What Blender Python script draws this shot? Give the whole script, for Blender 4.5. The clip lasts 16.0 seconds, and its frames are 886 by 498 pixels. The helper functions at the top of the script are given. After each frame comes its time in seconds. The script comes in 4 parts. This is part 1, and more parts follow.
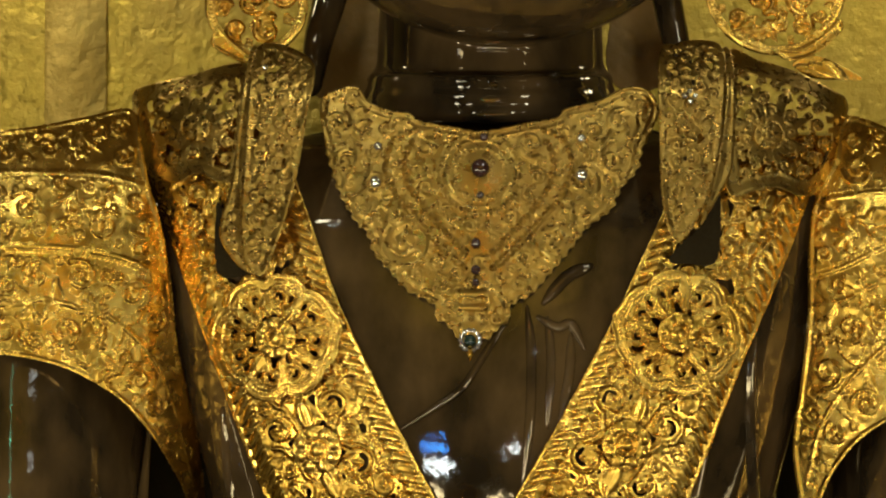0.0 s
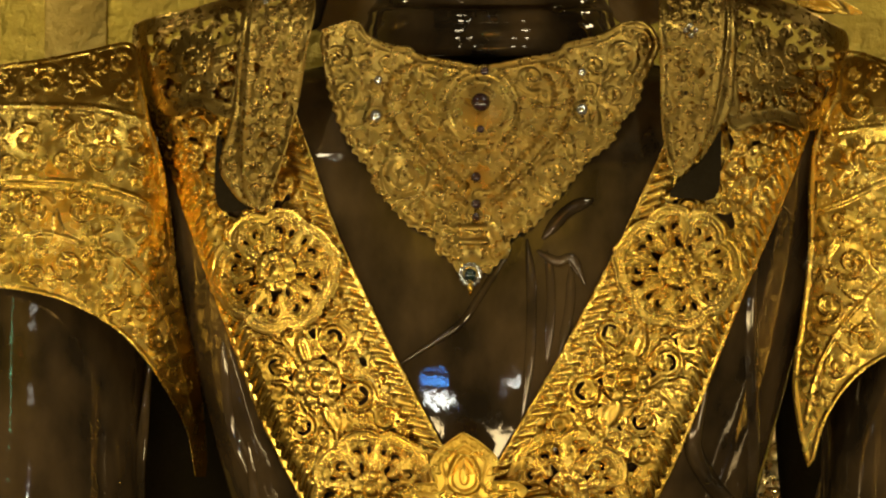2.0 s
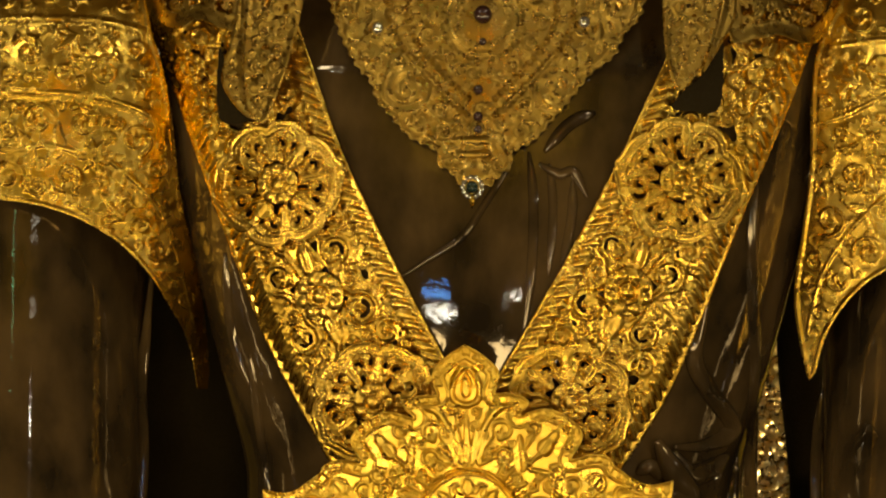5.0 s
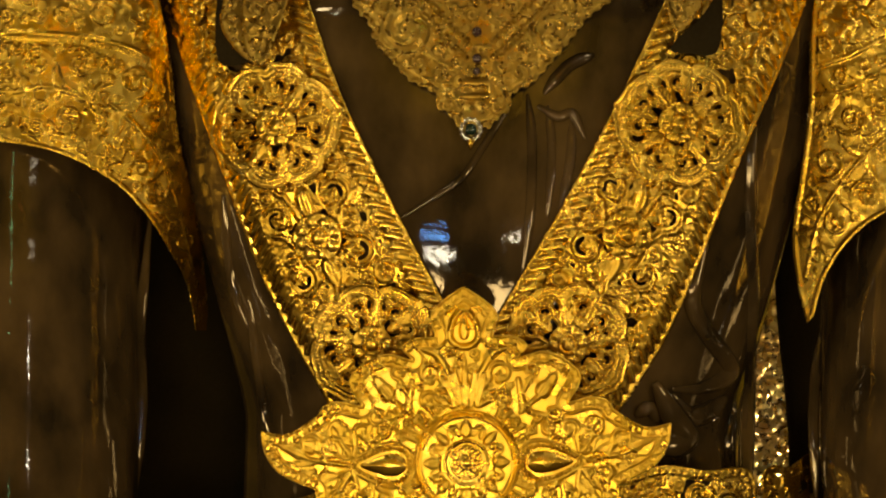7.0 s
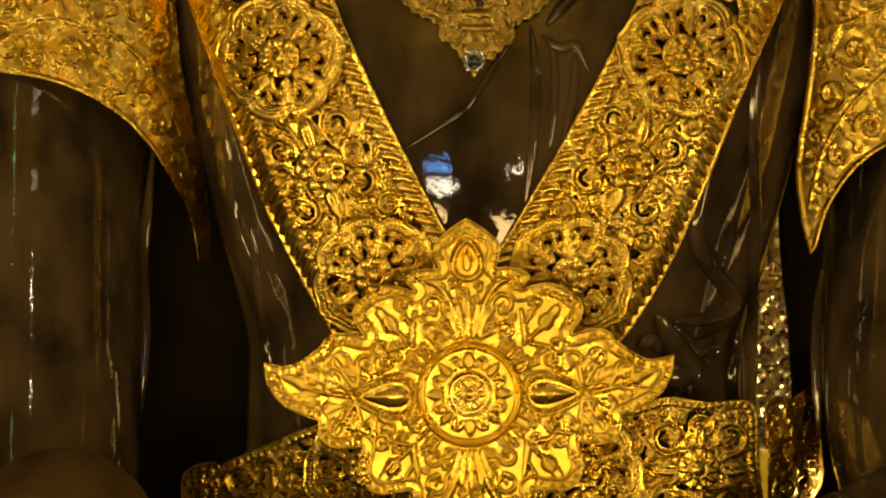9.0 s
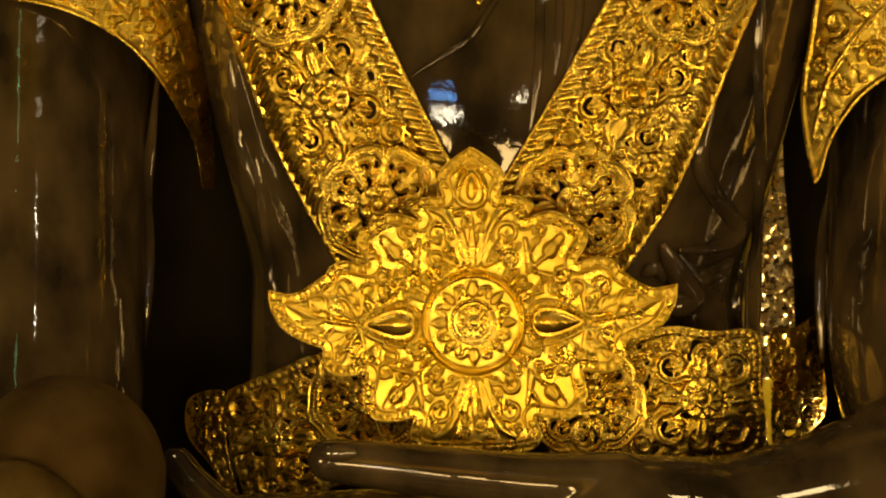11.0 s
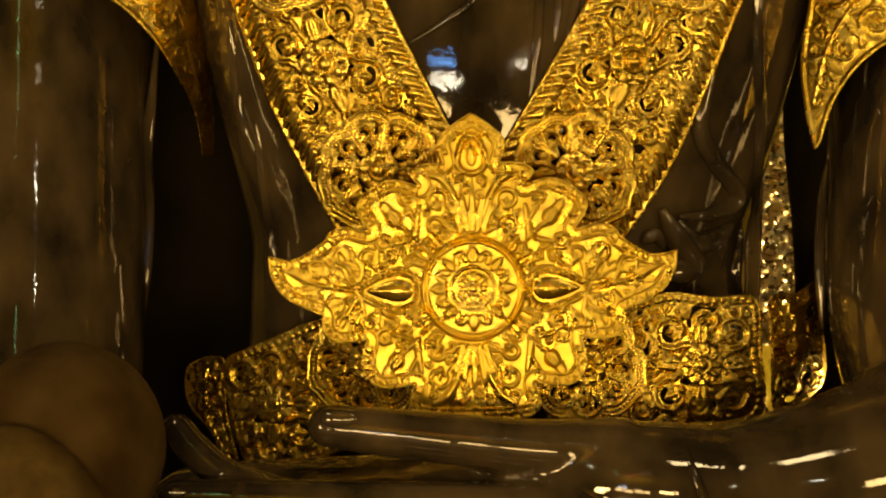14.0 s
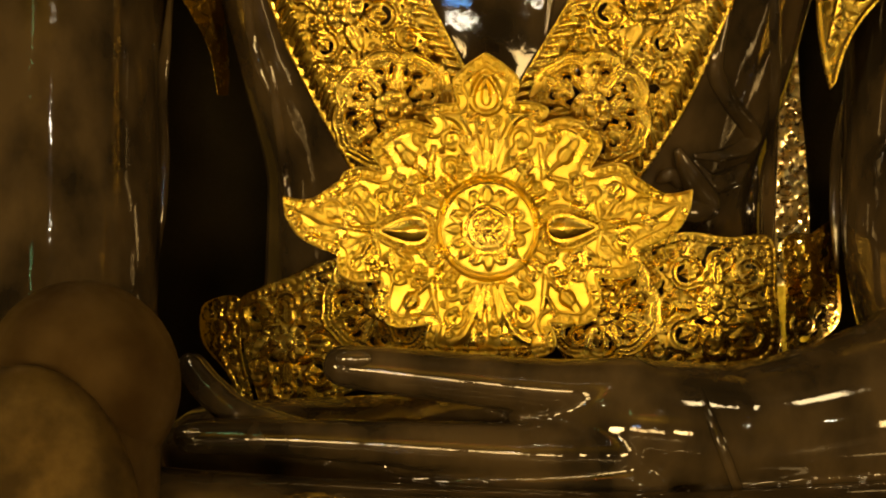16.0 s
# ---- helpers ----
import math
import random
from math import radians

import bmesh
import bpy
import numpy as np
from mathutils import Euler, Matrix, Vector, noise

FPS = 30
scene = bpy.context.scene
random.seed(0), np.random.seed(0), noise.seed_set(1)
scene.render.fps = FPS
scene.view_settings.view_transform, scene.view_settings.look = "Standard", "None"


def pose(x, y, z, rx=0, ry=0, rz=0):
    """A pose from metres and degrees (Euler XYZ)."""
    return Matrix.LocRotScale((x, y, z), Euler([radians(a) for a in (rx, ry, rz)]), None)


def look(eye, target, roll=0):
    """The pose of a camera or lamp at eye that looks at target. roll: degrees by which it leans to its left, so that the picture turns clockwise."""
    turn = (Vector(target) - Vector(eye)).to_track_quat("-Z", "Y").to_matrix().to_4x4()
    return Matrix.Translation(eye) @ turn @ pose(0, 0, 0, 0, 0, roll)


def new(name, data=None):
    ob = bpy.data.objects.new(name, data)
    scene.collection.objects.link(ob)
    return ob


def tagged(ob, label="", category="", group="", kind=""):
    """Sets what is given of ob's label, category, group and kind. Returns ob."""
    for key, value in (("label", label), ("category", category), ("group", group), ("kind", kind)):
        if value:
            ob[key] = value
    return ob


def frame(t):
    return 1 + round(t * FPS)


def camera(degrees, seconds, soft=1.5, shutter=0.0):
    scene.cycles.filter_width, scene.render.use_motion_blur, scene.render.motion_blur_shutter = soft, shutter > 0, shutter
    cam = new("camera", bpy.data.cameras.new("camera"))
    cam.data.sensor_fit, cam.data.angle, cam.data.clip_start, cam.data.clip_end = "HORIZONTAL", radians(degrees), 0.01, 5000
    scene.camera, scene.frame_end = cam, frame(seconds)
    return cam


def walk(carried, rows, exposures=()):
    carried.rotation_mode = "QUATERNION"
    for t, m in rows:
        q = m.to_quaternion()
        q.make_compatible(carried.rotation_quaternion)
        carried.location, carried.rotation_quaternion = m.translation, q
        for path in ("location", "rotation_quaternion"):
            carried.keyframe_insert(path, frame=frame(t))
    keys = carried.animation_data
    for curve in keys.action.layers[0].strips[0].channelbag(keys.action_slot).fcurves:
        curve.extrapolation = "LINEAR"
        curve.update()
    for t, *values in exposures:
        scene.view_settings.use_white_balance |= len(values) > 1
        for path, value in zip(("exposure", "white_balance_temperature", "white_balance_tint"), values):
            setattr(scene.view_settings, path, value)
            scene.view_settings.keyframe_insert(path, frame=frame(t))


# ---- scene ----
cam = camera(14.0, 16.0, soft=2.1)
# The camera stands on a tripod, far off with a long lens, and tilts down: seconds, yaw, pitch, roll.
EYE = 1.65
FAR = 6.385
ROWS = [
    (0.0, 0.000, 3.531, 0.000), (0.5, -0.092, 3.237, -0.043), (1.0, -0.042, 3.007, -0.039),
    (1.5, -0.040, 2.622, -0.069), (2.0, 0.001, 2.485, -0.071), (2.5, -0.006, 2.269, -0.071),
    (3.0, 0.027, 2.049, -0.123), (3.5, -0.011, 1.913, -0.134), (4.0, 0.029, 1.598, -0.129),
    (6.5, 0.002, 0.482, -0.198), (7.0, 0.004, 0.179, -0.220), (7.5, -0.040, -0.119, -0.199),
    (8.0, -0.003, -0.413, -0.278), (8.5, 0.009, -0.633, -0.275), (9.0, 0.052, -0.908, -0.278),
    (9.5, 0.064, -1.159, -0.357), (12.0, 0.128, -2.409, -0.431), (12.5, 0.108, -2.430, -0.407),
    (13.0, 0.165, -2.389, -0.428), (13.5, 0.087, -2.415, -0.408), (14.0, 0.119, -2.585, -0.407),
    (14.5, 0.119, -2.882, -0.401), (15.0, 0.165, -3.148, -0.476), (15.5, 0.213, -3.393, -0.466),
    (16.0, 0.357, -3.543, -0.451),
]
walk(cam, [(t, pose(0, -FAR, EYE, 90 + pitch, roll, yaw)) for t, yaw, pitch, roll in ROWS],
     exposures=[(0, 0.28, 5600, 4), (2, 0.15, 6150, 7), (4, 0.02, 6800, 9), (7, -0.1, 7900, 10), (13, -0.04, 8400, 10), (16, 0.08, 8100, 10)])

# ---- light ----
world = bpy.data.worlds.new("world")
scene.world = world
world.use_nodes = True
world.node_tree.nodes["Background"].inputs[0].default_value = (1.0, 0.75, 0.45, 1)
world.node_tree.nodes["Background"].inputs[1].default_value = 0.02


def lamp(name, eye, target, power, size, colour, size_y=None):
    data = bpy.data.lights.new(name, "AREA")
    data.energy, data.color, data.size = power, colour, size
    if size_y:
        data.shape, data.size_y = "RECTANGLE", size_y
    ob = new(name, data)
    ob.matrix_world = look(eye, target)
    return ob


WARM = (1.0, 0.79, 0.45)
for x, z, power in ((-1.3, 0.6, 16), (-0.62, 0.62, 7.5), (-0.2, 0.5, 6), (0.25, 0.6, 6), (0.66, 0.5, 6.5), (1.35, 0.65, 13)):
    lamp("altar_lamp", (x, -4.3, z), (0.05, 0, 1.25), power * 0.88, 0.32, WARM)
for x, power in ((-3.4, 36), (3.4, 20)):
    lamp("side_lamp", (x, -3.4, 0.9), (0.05, 0, 1.2), power, 0.55, WARM)
lamp("ceiling_lamp", (-1.9, -3.4, 4.6), (0, 0, 1.6), 20, 0.6, (1.0, 0.89, 0.66))
lamp("ceiling_lamp", (2.1, -3.2, 4.6), (0, 0, 1.6), 20, 0.6, (1.0, 0.89, 0.66))
# added unseen lamps behind the statue: two brighten the wall, one the foil
lamp("back_fill_lamp", (-1.3, 0.55, 3.2), (-0.8, 1.1, 2.2), 2.8, 0.2, WARM)
lamp("back_fill_lamp", (1.5, 0.7, 3.2), (0.9, 1.1, 2.0), 3.5, 0.2, WARM)
lamp("back_fill_lamp", (1.2, 0.72, 1.0), (0.66, 1.15, 1.45), 8, 0.12, WARM)
# added unseen lamps that brighten the rear wall for warm reflections and bounce
lamp("rear_fill_lamp", (-1.5, -6.2, 4.9), (-1.0, -9, 1.5), 130, 0.5, WARM)
lamp("rear_fill_lamp", (1.8, -6.2, 4.9), (1.4, -9, 1.5), 100, 0.5, WARM)
# small lamps and signs in the hall, whose reflections show in the bronze
lamp("white_lamp", (0.40, -5.0, 1.06), (0, 0, 1.6), 0.6, 0.03, (0.9, 0.94, 1.0), 0.09)
lamp("white_lamp", (-4.2, -4.1, 1.15), (0, 0, 1.65), 4.0, 0.10, (1.0, 0.92, 0.8), 0.5)
lamp("green_lamp", (-0.95, -5.0, 3.2), (-0.8, 0, 1.7), 0.6, 0.02, (0.25, 1.0, 0.65), 0.8)
lamp("red_sign", (0.1, -5.2, 2.9), (0, 0, 1.0), 1.2, 1.2, (1.0, 0.16, 0.08), 0.03)
lamp("white_lamp", (0.9, -5.2, 3.3), (0, 0, 1.0), 0.5, 0.7, (0.9, 0.95, 1.0), 0.03)

# added unseen lamps at chosen spots, to put small glints on the bronze
for x, y, z in ((-2.6, -4.2, 2.3), (2.7, -4.0, 2.1), (-4.6, -2.2, 1.7), (4.6, -2.0, 1.5), (0.9, -5.0, 3.9), (-2.1, -5.0, 4.3), (4.4, -4.6, 2.6)):
    lamp("glint_lamp", (x, y, z), (0, 0, 1.4), 1.6, 0.06, (0.88, 0.94, 1.0))


# ---- materials ----
def material(name, base, rough, metal=0.0, vary=0.25, scale=6.0, bump=0.1, bump_scale=80.0, rough_vary=0.12, tint=None, coat=0.0, stretch=(1, 1, 1), shine=(1, 1, 1), relief=0.004):
    m = bpy.data.materials.new(name)
    m.use_nodes = True
    nt = m.node_tree
    b = nt.nodes["Principled BSDF"]
    tc = nt.nodes.new("ShaderNodeTexCoord")
    mp = nt.nodes.new("ShaderNodeMapping")
    mp.inputs["Scale"].default_value = stretch
    nt.links.new(tc.outputs["Object"], mp.inputs[0])

    def noise_node(s, detail):
        n = nt.nodes.new("ShaderNodeTexNoise")
        n.inputs["Scale"].default_value, n.inputs["Detail"].default_value = s, detail
        nt.links.new(mp.outputs[0], n.inputs["Vector"])
        return n

    big, fine = noise_node(scale, 5), noise_node(bump_scale, 4)
    mix = nt.nodes.new("ShaderNodeMix")
    mix.data_type = "RGBA"
    other = tint or tuple(c * (1 - vary) for c in base)
    mix.inputs[6].default_value = (*base, 1)
    mix.inputs[7].default_value = (*other, 1)
    ramp = nt.nodes.new("ShaderNodeMapRange")
    ramp.inputs[1].default_value, ramp.inputs[2].default_value = 0.35, 0.65
    nt.links.new(big.outputs[0], ramp.inputs[0])
    nt.links.new(ramp.outputs[0], mix.inputs[0])
    nt.links.new(mix.outputs[2], b.inputs["Base Color"])
    rr = nt.nodes.new("ShaderNodeMapRange")
    rr.inputs[1].default_value, rr.inputs[2].default_value = 0.3, 0.7
    rr.inputs[3].default_value, rr.inputs[4].default_value = max(0.02, rough - rough_vary), rough + rough_vary
    nt.links.new(fine.outputs[0], rr.inputs[0])
    nt.links.new(rr.outputs[0], b.inputs["Roughness"])
    b.inputs["Metallic"].default_value = metal
    b.inputs["Specular Tint"].default_value = (*shine, 1)
    b.inputs["Coat Weight"].default_value = coat
    b.inputs["Coat Roughness"].default_value = 0.08
    bp = nt.nodes.new("ShaderNodeBump")
    bp.inputs["Strength"].default_value, bp.inputs["Distance"].default_value = bump, relief
    nt.links.new(fine.outputs[0], bp.inputs["Height"])
    nt.links.new(bp.outputs[0], b.inputs["Normal"])
    return m


GOLD = material("beaten_gold", (0.85, 0.575, 0.11), 0.25, 1.0, scale=9, bump=0.16, bump_scale=38, rough_vary=0.06, tint=(0.66, 0.41, 0.055))
GOLD_BRIGHT = material("bright_gold", (0.83, 0.55, 0.09), 0.29, 1.0, scale=16, bump=0.2, bump_scale=30, rough_vary=0.07, tint=(0.72, 0.46, 0.06))
GOLD_DULL = material("dull_gold", (0.49, 0.325, 0.07), 0.29, 1.0, scale=12, bump=0.12, bump_scale=80, rough_vary=0.07, tint=(0.38, 0.25, 0.05))
BRONZE = material("dark_bronze", (0.098, 0.063, 0.026), 0.04, 0.0, scale=9, bump=0.26, bump_scale=26, rough_vary=0.022, tint=(0.018, 0.013, 0.007), coat=0.0, stretch=(1, 1, 0.6), shine=(1.0, 0.88, 0.68), relief=0.002)
BRONZE.node_tree.nodes["Principled BSDF"].inputs["IOR"].default_value = 1.66
LEAF_WALL = material("gold_leaf_wall", (0.62, 0.46, 0.05), 0.4, 0.65, scale=3, bump=1.0, bump_scale=30, relief=0.014, tint=(0.5, 0.36, 0.06))
LEAF_PALE = material("pale_gold_leaf", (0.75, 0.54, 0.12), 0.5, 0.45, scale=7, bump=1.0, bump_scale=30, relief=0.014, tint=(0.55, 0.38, 0.07))
FOIL = material("crumpled_gold_foil", (0.92, 0.78, 0.42), 0.28, 1.0, scale=14, bump=0.3, bump_scale=70, tint=(0.7, 0.55, 0.25))
PLASTER = material("warm_plaster", (0.32, 0.24, 0.13), 0.8, scale=1.5, bump=0.2, bump_scale=40)
STONE = material("floor_stone", (0.12, 0.08, 0.05), 0.35, scale=2, bump=0.1, bump_scale=30)
CLOTH = material("brown_cloth", (0.45, 0.28, 0.08), 0.7, scale=8, bump=0.3, bump_scale=150)
DULL = material("dull_brown", (0.085, 0.05, 0.016), 0.65, scale=7, bump=0.15, bump_scale=40, tint=(0.035, 0.018, 0.005), shine=(0.35, 0.18, 0.05))
CLOTH_GILT = material("worn_gilt", (0.12, 0.07, 0.018), 0.5, 0.3, scale=10, bump=0.3, bump_scale=40, tint=(0.035, 0.02, 0.006), shine=(0.6, 0.4, 0.15))
GOLD_WORN = material("rubbed_gilding", (0.30, 0.19, 0.045), 0.42, 0.8, scale=20, bump=0.3, bump_scale=60, tint=(0.12, 0.07, 0.02))
# near-black matt filler: shade in the arm gaps, dark pieces under the straps
SHADE = material("dark_filler", (0.028, 0.021, 0.01), 0.85, scale=8, bump=0.3, bump_scale=150, shine=(0.3, 0.24, 0.12))
DIAMOND = material("clear_stone", (0.85, 0.85, 0.82), 0.06, 0.9, scale=30, bump=0.1, bump_scale=90, rough_vary=0.03)
EMERALD = material("green_stone", (0.006, 0.03, 0.016), 0.06, 0.0, scale=30, bump=0.02, rough_vary=0.03, coat=1.0)
RUBY = material("dark_red_stone", (0.05, 0.018, 0.014), 0.08, 0.0, scale=30, bump=0.02, rough_vary=0.03, coat=1.0)


# ---- making ----
def at(u, v, y):
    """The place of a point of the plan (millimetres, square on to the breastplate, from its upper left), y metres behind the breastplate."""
    s = (FAR + y) / FAR
    return np.stack([(u - 784) * 0.001 * s, y + 0 * u, EYE + (835 - v) * 0.001 * s], -1)


def spot(u, v, y):
    return Vector(at(float(u), float(v), float(y)))


def front(u, v):
    """How far the front of the trunk lies behind the breastplate's plane."""
    w = np.interp(v, [0, 300, 600, 900, 1100, 1300, 1600], [650, 640, 580, 500, 445, 450, 560])
    s = np.clip(np.abs(u - 872) / w, 0, 0.985)
    return 0.04 + 0.30 * (1 - (1 - s ** 2.5) ** (1 / 2.5)) + 0.09 * ((v - 620) / 700.0) ** 2


def smooth_loop(points, n=8, closed=True):
    """A rounded line through the points."""
    p = np.array(points, float)
    m = len(p)
    out = []
    for i in range(m if closed else m - 1):
        if closed:
            a, b, c, d = p[i - 1], p[i], p[(i + 1) % m], p[(i + 2) % m]
        else:
            a, b, c, d = p[max(i - 1, 0)], p[i], p[i + 1], p[min(i + 2, m - 1)]
        for k in range(n):
            t = k / n
            out.append(0.5 * (2 * b + (c - a) * t + (2 * a - 5 * b + 4 * c - d) * t * t + (3 * b - a - 3 * c + d) * t ** 3))
    if not closed:
        out.append(p[-1])
    return np.array(out)


RAISE = 0.47


class Relief:
    """Beaten sheet metal: heights over a grid of the plan, cut out along an outline."""

    def __init__(self, outline, res):
        self.line = np.array(outline, float)
        lo, hi = self.line.min(0) - 2 * res, self.line.max(0) + 2 * res
        self.res, self.lo = res, lo
        self.nu, self.nv = int((hi[0] - lo[0]) / res) + 2, int((hi[1] - lo[1]) / res) + 2
        self.u = lo[0] + np.arange(self.nu) * res
        self.v = lo[1] + np.arange(self.nv) * res
        self.U, self.V = np.meshgrid(self.u, self.v)
        self.h = np.zeros_like(self.U)
        self.solid = np.zeros(self.U.shape, bool)
        self.sd = self.inside(self.line)
        self.free = self.sd.copy()

    def inside(self, line):
        """Distance inside a closed line (outside it: minus)."""
        d2 = np.full(self.U.shape, 1e9)
        odd = np.zeros(self.U.shape, bool)
        for (x0, y0), (x1, y1) in zip(line, np.roll(line, -1, 0)):
            ex, ey = x1 - x0, y1 - y0
            t = np.clip(((self.U - x0) * ex + (self.V - y0) * ey) / (ex * ex + ey * ey + 1e-9), 0, 1)
            d2 = np.minimum(d2, (self.U - x0 - t * ex) ** 2 + (self.V - y0 - t * ey) ** 2)
            if y0 != y1:
                odd ^= ((y0 > self.V) != (y1 > self.V)) & (self.U < x0 + (self.V - y0) * ex / ey)
        return np.where(odd, 1, -1) * np.sqrt(d2)

    def window(self, u, v, r):
        i0, i1 = int((u - r - self.lo[0]) / self.res), int((u + r - self.lo[0]) / self.res) + 2
        j0, j1 = int((v - r - self.lo[1]) / self.res), int((v + r - self.lo[1]) / self.res) + 2
        i0, j0 = max(i0, 0), max(j0, 0)
        if i1 <= i0 or j1 <= j0 or i0 >= self.nu or j0 >= self.nv:
            return None
        return slice(j0, min(j1, self.nv)), slice(i0, min(i1, self.nu))

    def dome(self, u, v, r, height, over=0.0):
        w = self.window(u, v, r)
        if w:
            d = ((self.U[w] - u) ** 2 + (self.V[w] - v) ** 2) / (r * r)
            self.h[w] = np.maximum(self.h[w], np.where(d < 1, over + height * np.sqrt(np.maximum(1 - d, 0)), 0))

    def stroke(self, pts, w0, w1, height, over=0.0):
        pts = np.array(pts, float)
        seg = np.sqrt((np.diff(pts, axis=0) ** 2).sum(1))
        s = np.concatenate([[0], np.cumsum(seg)])
        n = max(3, int(s[-1] / max(self.res * 0.9, min(w0, w1) * 0.35)))
        q = np.linspace(0, s[-1], n)
        x, y = np.interp(q, s, pts[:, 0]), np.interp(q, s, pts[:, 1])
        for a, b, k in zip(x, y, q / s[-1]):
            w = w0 + (w1 - w0) * k
            self.dome(a, b, w, height * (0.45 + 0.55 * w / max(w0, w1)), over)

    def rim(self, line, width, height, over=0.0):
        self.stroke(np.vstack([line, line[:1]]), width, width, height, over)

    def ridge(self, sd, at_, width, height):
        d = np.abs(sd - at_) / width
        self.h = np.maximum(self.h, np.where(d < 1, height * np.sqrt(np.maximum(1 - d * d, 0)), 0))

    def band(self, sd, a, b, height):
        k = np.clip(np.minimum(sd - a, b - sd) / 2.0, 0, 1)
        self.h = np.maximum(self.h, height * k)

    def beads(self, line, gap, r, height, over=0.0, closed=True, keep=False):
        pts = np.vstack([line, line[:1]]) if closed else np.array(line, float)
        s = np.concatenate([[0], np.cumsum(np.sqrt((np.diff(pts, axis=0) ** 2).sum(1)))])
        for q in np.arange(gap / 2, s[-1], gap):
            u, v = np.interp(q, s, pts[:, 0]), np.interp(q, s, pts[:, 1])
            self.dome(u, v, r, height, over)
            if keep:
                self.block(u, v, r + 1)

    def leaf(self, u, v, angle, length, width, height, over=0.0):
        """A pointed leaf from (u, v), with a vein; angle in degrees, 0 to the right, 90 up."""
        w = self.window(u, v, length * 1.05)
        if not w:
            return
        c, s = math.cos(radians(angle)), -math.sin(radians(angle))
        x = ((self.U[w] - u) * c + (self.V[w] - v) * s) / length
        y = np.abs(-(self.U[w] - u) * s + (self.V[w] - v) * c)
        xc = np.clip(x, 0, 1)
        half = width * 2.6 * np.sqrt(xc) * (1 - xc) + 1e-6
        d = np.clip(y / half, 0, 1)
        z = height * np.sqrt(1 - d * d) * (0.65 + 0.35 * np.clip(d * 2.2, 0, 1)) * np.clip((1 - xc) * 3, 0.4, 1)
        self.h[w] = np.maximum(self.h[w], np.where((x > 0) & (x < 1) & (d < 1), over + z, 0))

    def tendril(self, u, v, angle, length, hand, w, height, turn=300, over=0.0, leaflets=True):
        """A fluted frond that starts at an angle (degrees, 90 up) and curls up towards its end."""
        s = np.linspace(0, 1, 40)
        head = np.radians(angle) + hand * np.radians(turn) * s ** 1.8
        step = length / 40 * (1.25 - 0.75 * s)
        x = u + np.concatenate([[0], np.cumsum(np.cos(head) * step)[:-1]])
        y = v - np.concatenate([[0], np.cumsum(np.sin(head) * step)[:-1]])
        wid = w * (0.45 + 0.55 * np.sin(np.pi * np.minimum(1, 0.12 + 0.8 * s)))
        nx, ny = np.sin(head), np.cos(head)
        for side, lift in ((-0.42, 0.86), (0.42, 1.0)):
            for k in range(40):
                self.dome(x[k] + side * wid[k] * nx[k], y[k] + side * wid[k] * ny[k], max(wid[k] * 0.6, 1.6), height * lift * (0.5 + 0.5 * wid[k] / w), over)
        self.dome(x[-1], y[-1], w * 0.85, height * 1.15, over)
        if leaflets:
            for k in (8, 14, 20):
                self.leaf(x[k], y[k], math.degrees(head[k]) - hand * 48, length * 0.2, length * 0.05, height * 0.8, over)

    def palmette(self, u, v, angle, size, height, pairs=3, over=0.0):
        """A palm leaf: a middle leaf and pairs of curling fronds."""
        for k in range(pairs):
            for hand in (-1, 1):
                self.tendril(u, v, angle - hand * (20 + 26 * k), size * (1.25 - 0.2 * k), -hand, size * 0.075, height, 190 + 55 * k, over)
        self.leaf(u, v, angle, size, size * 0.11, height * 1.3, over)

    def scroll(self, u, v, r, start, hand, height, turns=1.45, leaves=True, over=0.0, thick=0.2):
        """A curling tendril with leaflets that fills a circle."""
        th = np.linspace(0, turns * 2 * math.pi, 44)
        rad = r * (0.9 - 0.72 * (th / th[-1]) ** 0.85)
        x, y = u + rad * np.cos(start + hand * th), v + rad * np.sin(start + hand * th)
        self.stroke(np.stack([x, y], 1), r * thick, r * thick * 0.6, height, over)
        self.dome(x[-1], y[-1], r * thick * 1.2, height * 1.2, over)
        if leaves:
            for k in (4, 9, 14, 19):
                out = math.degrees(math.atan2(-(y[k] - v), x[k] - u))
                self.leaf(x[k], y[k], out + 180 + hand * 35, r * 0.5, r * 0.18, height * 0.6, over)
            for k in (1, 7):
                out = math.degrees(math.atan2(-(y[k] - v), x[k] - u))
                self.leaf(x[k], y[k], out - hand * 50, r * 0.55, r * 0.18, height * 0.6, over)

    def vine(self, root, c, r, hand, w, height, over=0.0, sprigs=True):
        """A stem that leaves its root, runs round a circle and ends in a tuft of leaves inside it."""
        a0 = math.atan2(root[1] - c[1], root[0] - c[0])
        k = np.linspace(0, 1, 36)
        th = a0 + hand * (0.35 + 5.3 * k)
        rad = r * (1.0 - 0.26 * k)
        pts = np.vstack([[root], np.stack([c[0] + rad * np.cos(th), c[1] + rad * np.sin(th)], 1)])
        self.stroke(pts, w, w * 0.6, height, over)
        end = pts[-1]
        self.dome(end[0], end[1], w * 1.15, height * 1.15, over)
        inward = math.degrees(math.atan2(-(c[1] - end[1]), c[0] - end[0]))
        for d, q in ((0, 1.15), (-42, 0.85), (42, 0.85)):
            self.leaf(end[0], end[1], inward + d, r * q, r * 0.17, height * 0.9, over)
        if sprigs:
            for i in (7, 14, 22):
                p, n = pts[i], pts[i + 1]
                a = math.degrees(math.atan2(-(n[1] - p[1]), n[0] - p[0]))
                self.leaf(p[0], p[1], a + hand * 38, r * 0.62, r * 0.14, height * 0.85, over)
        self.block(c[0], c[1], r * 1.05)

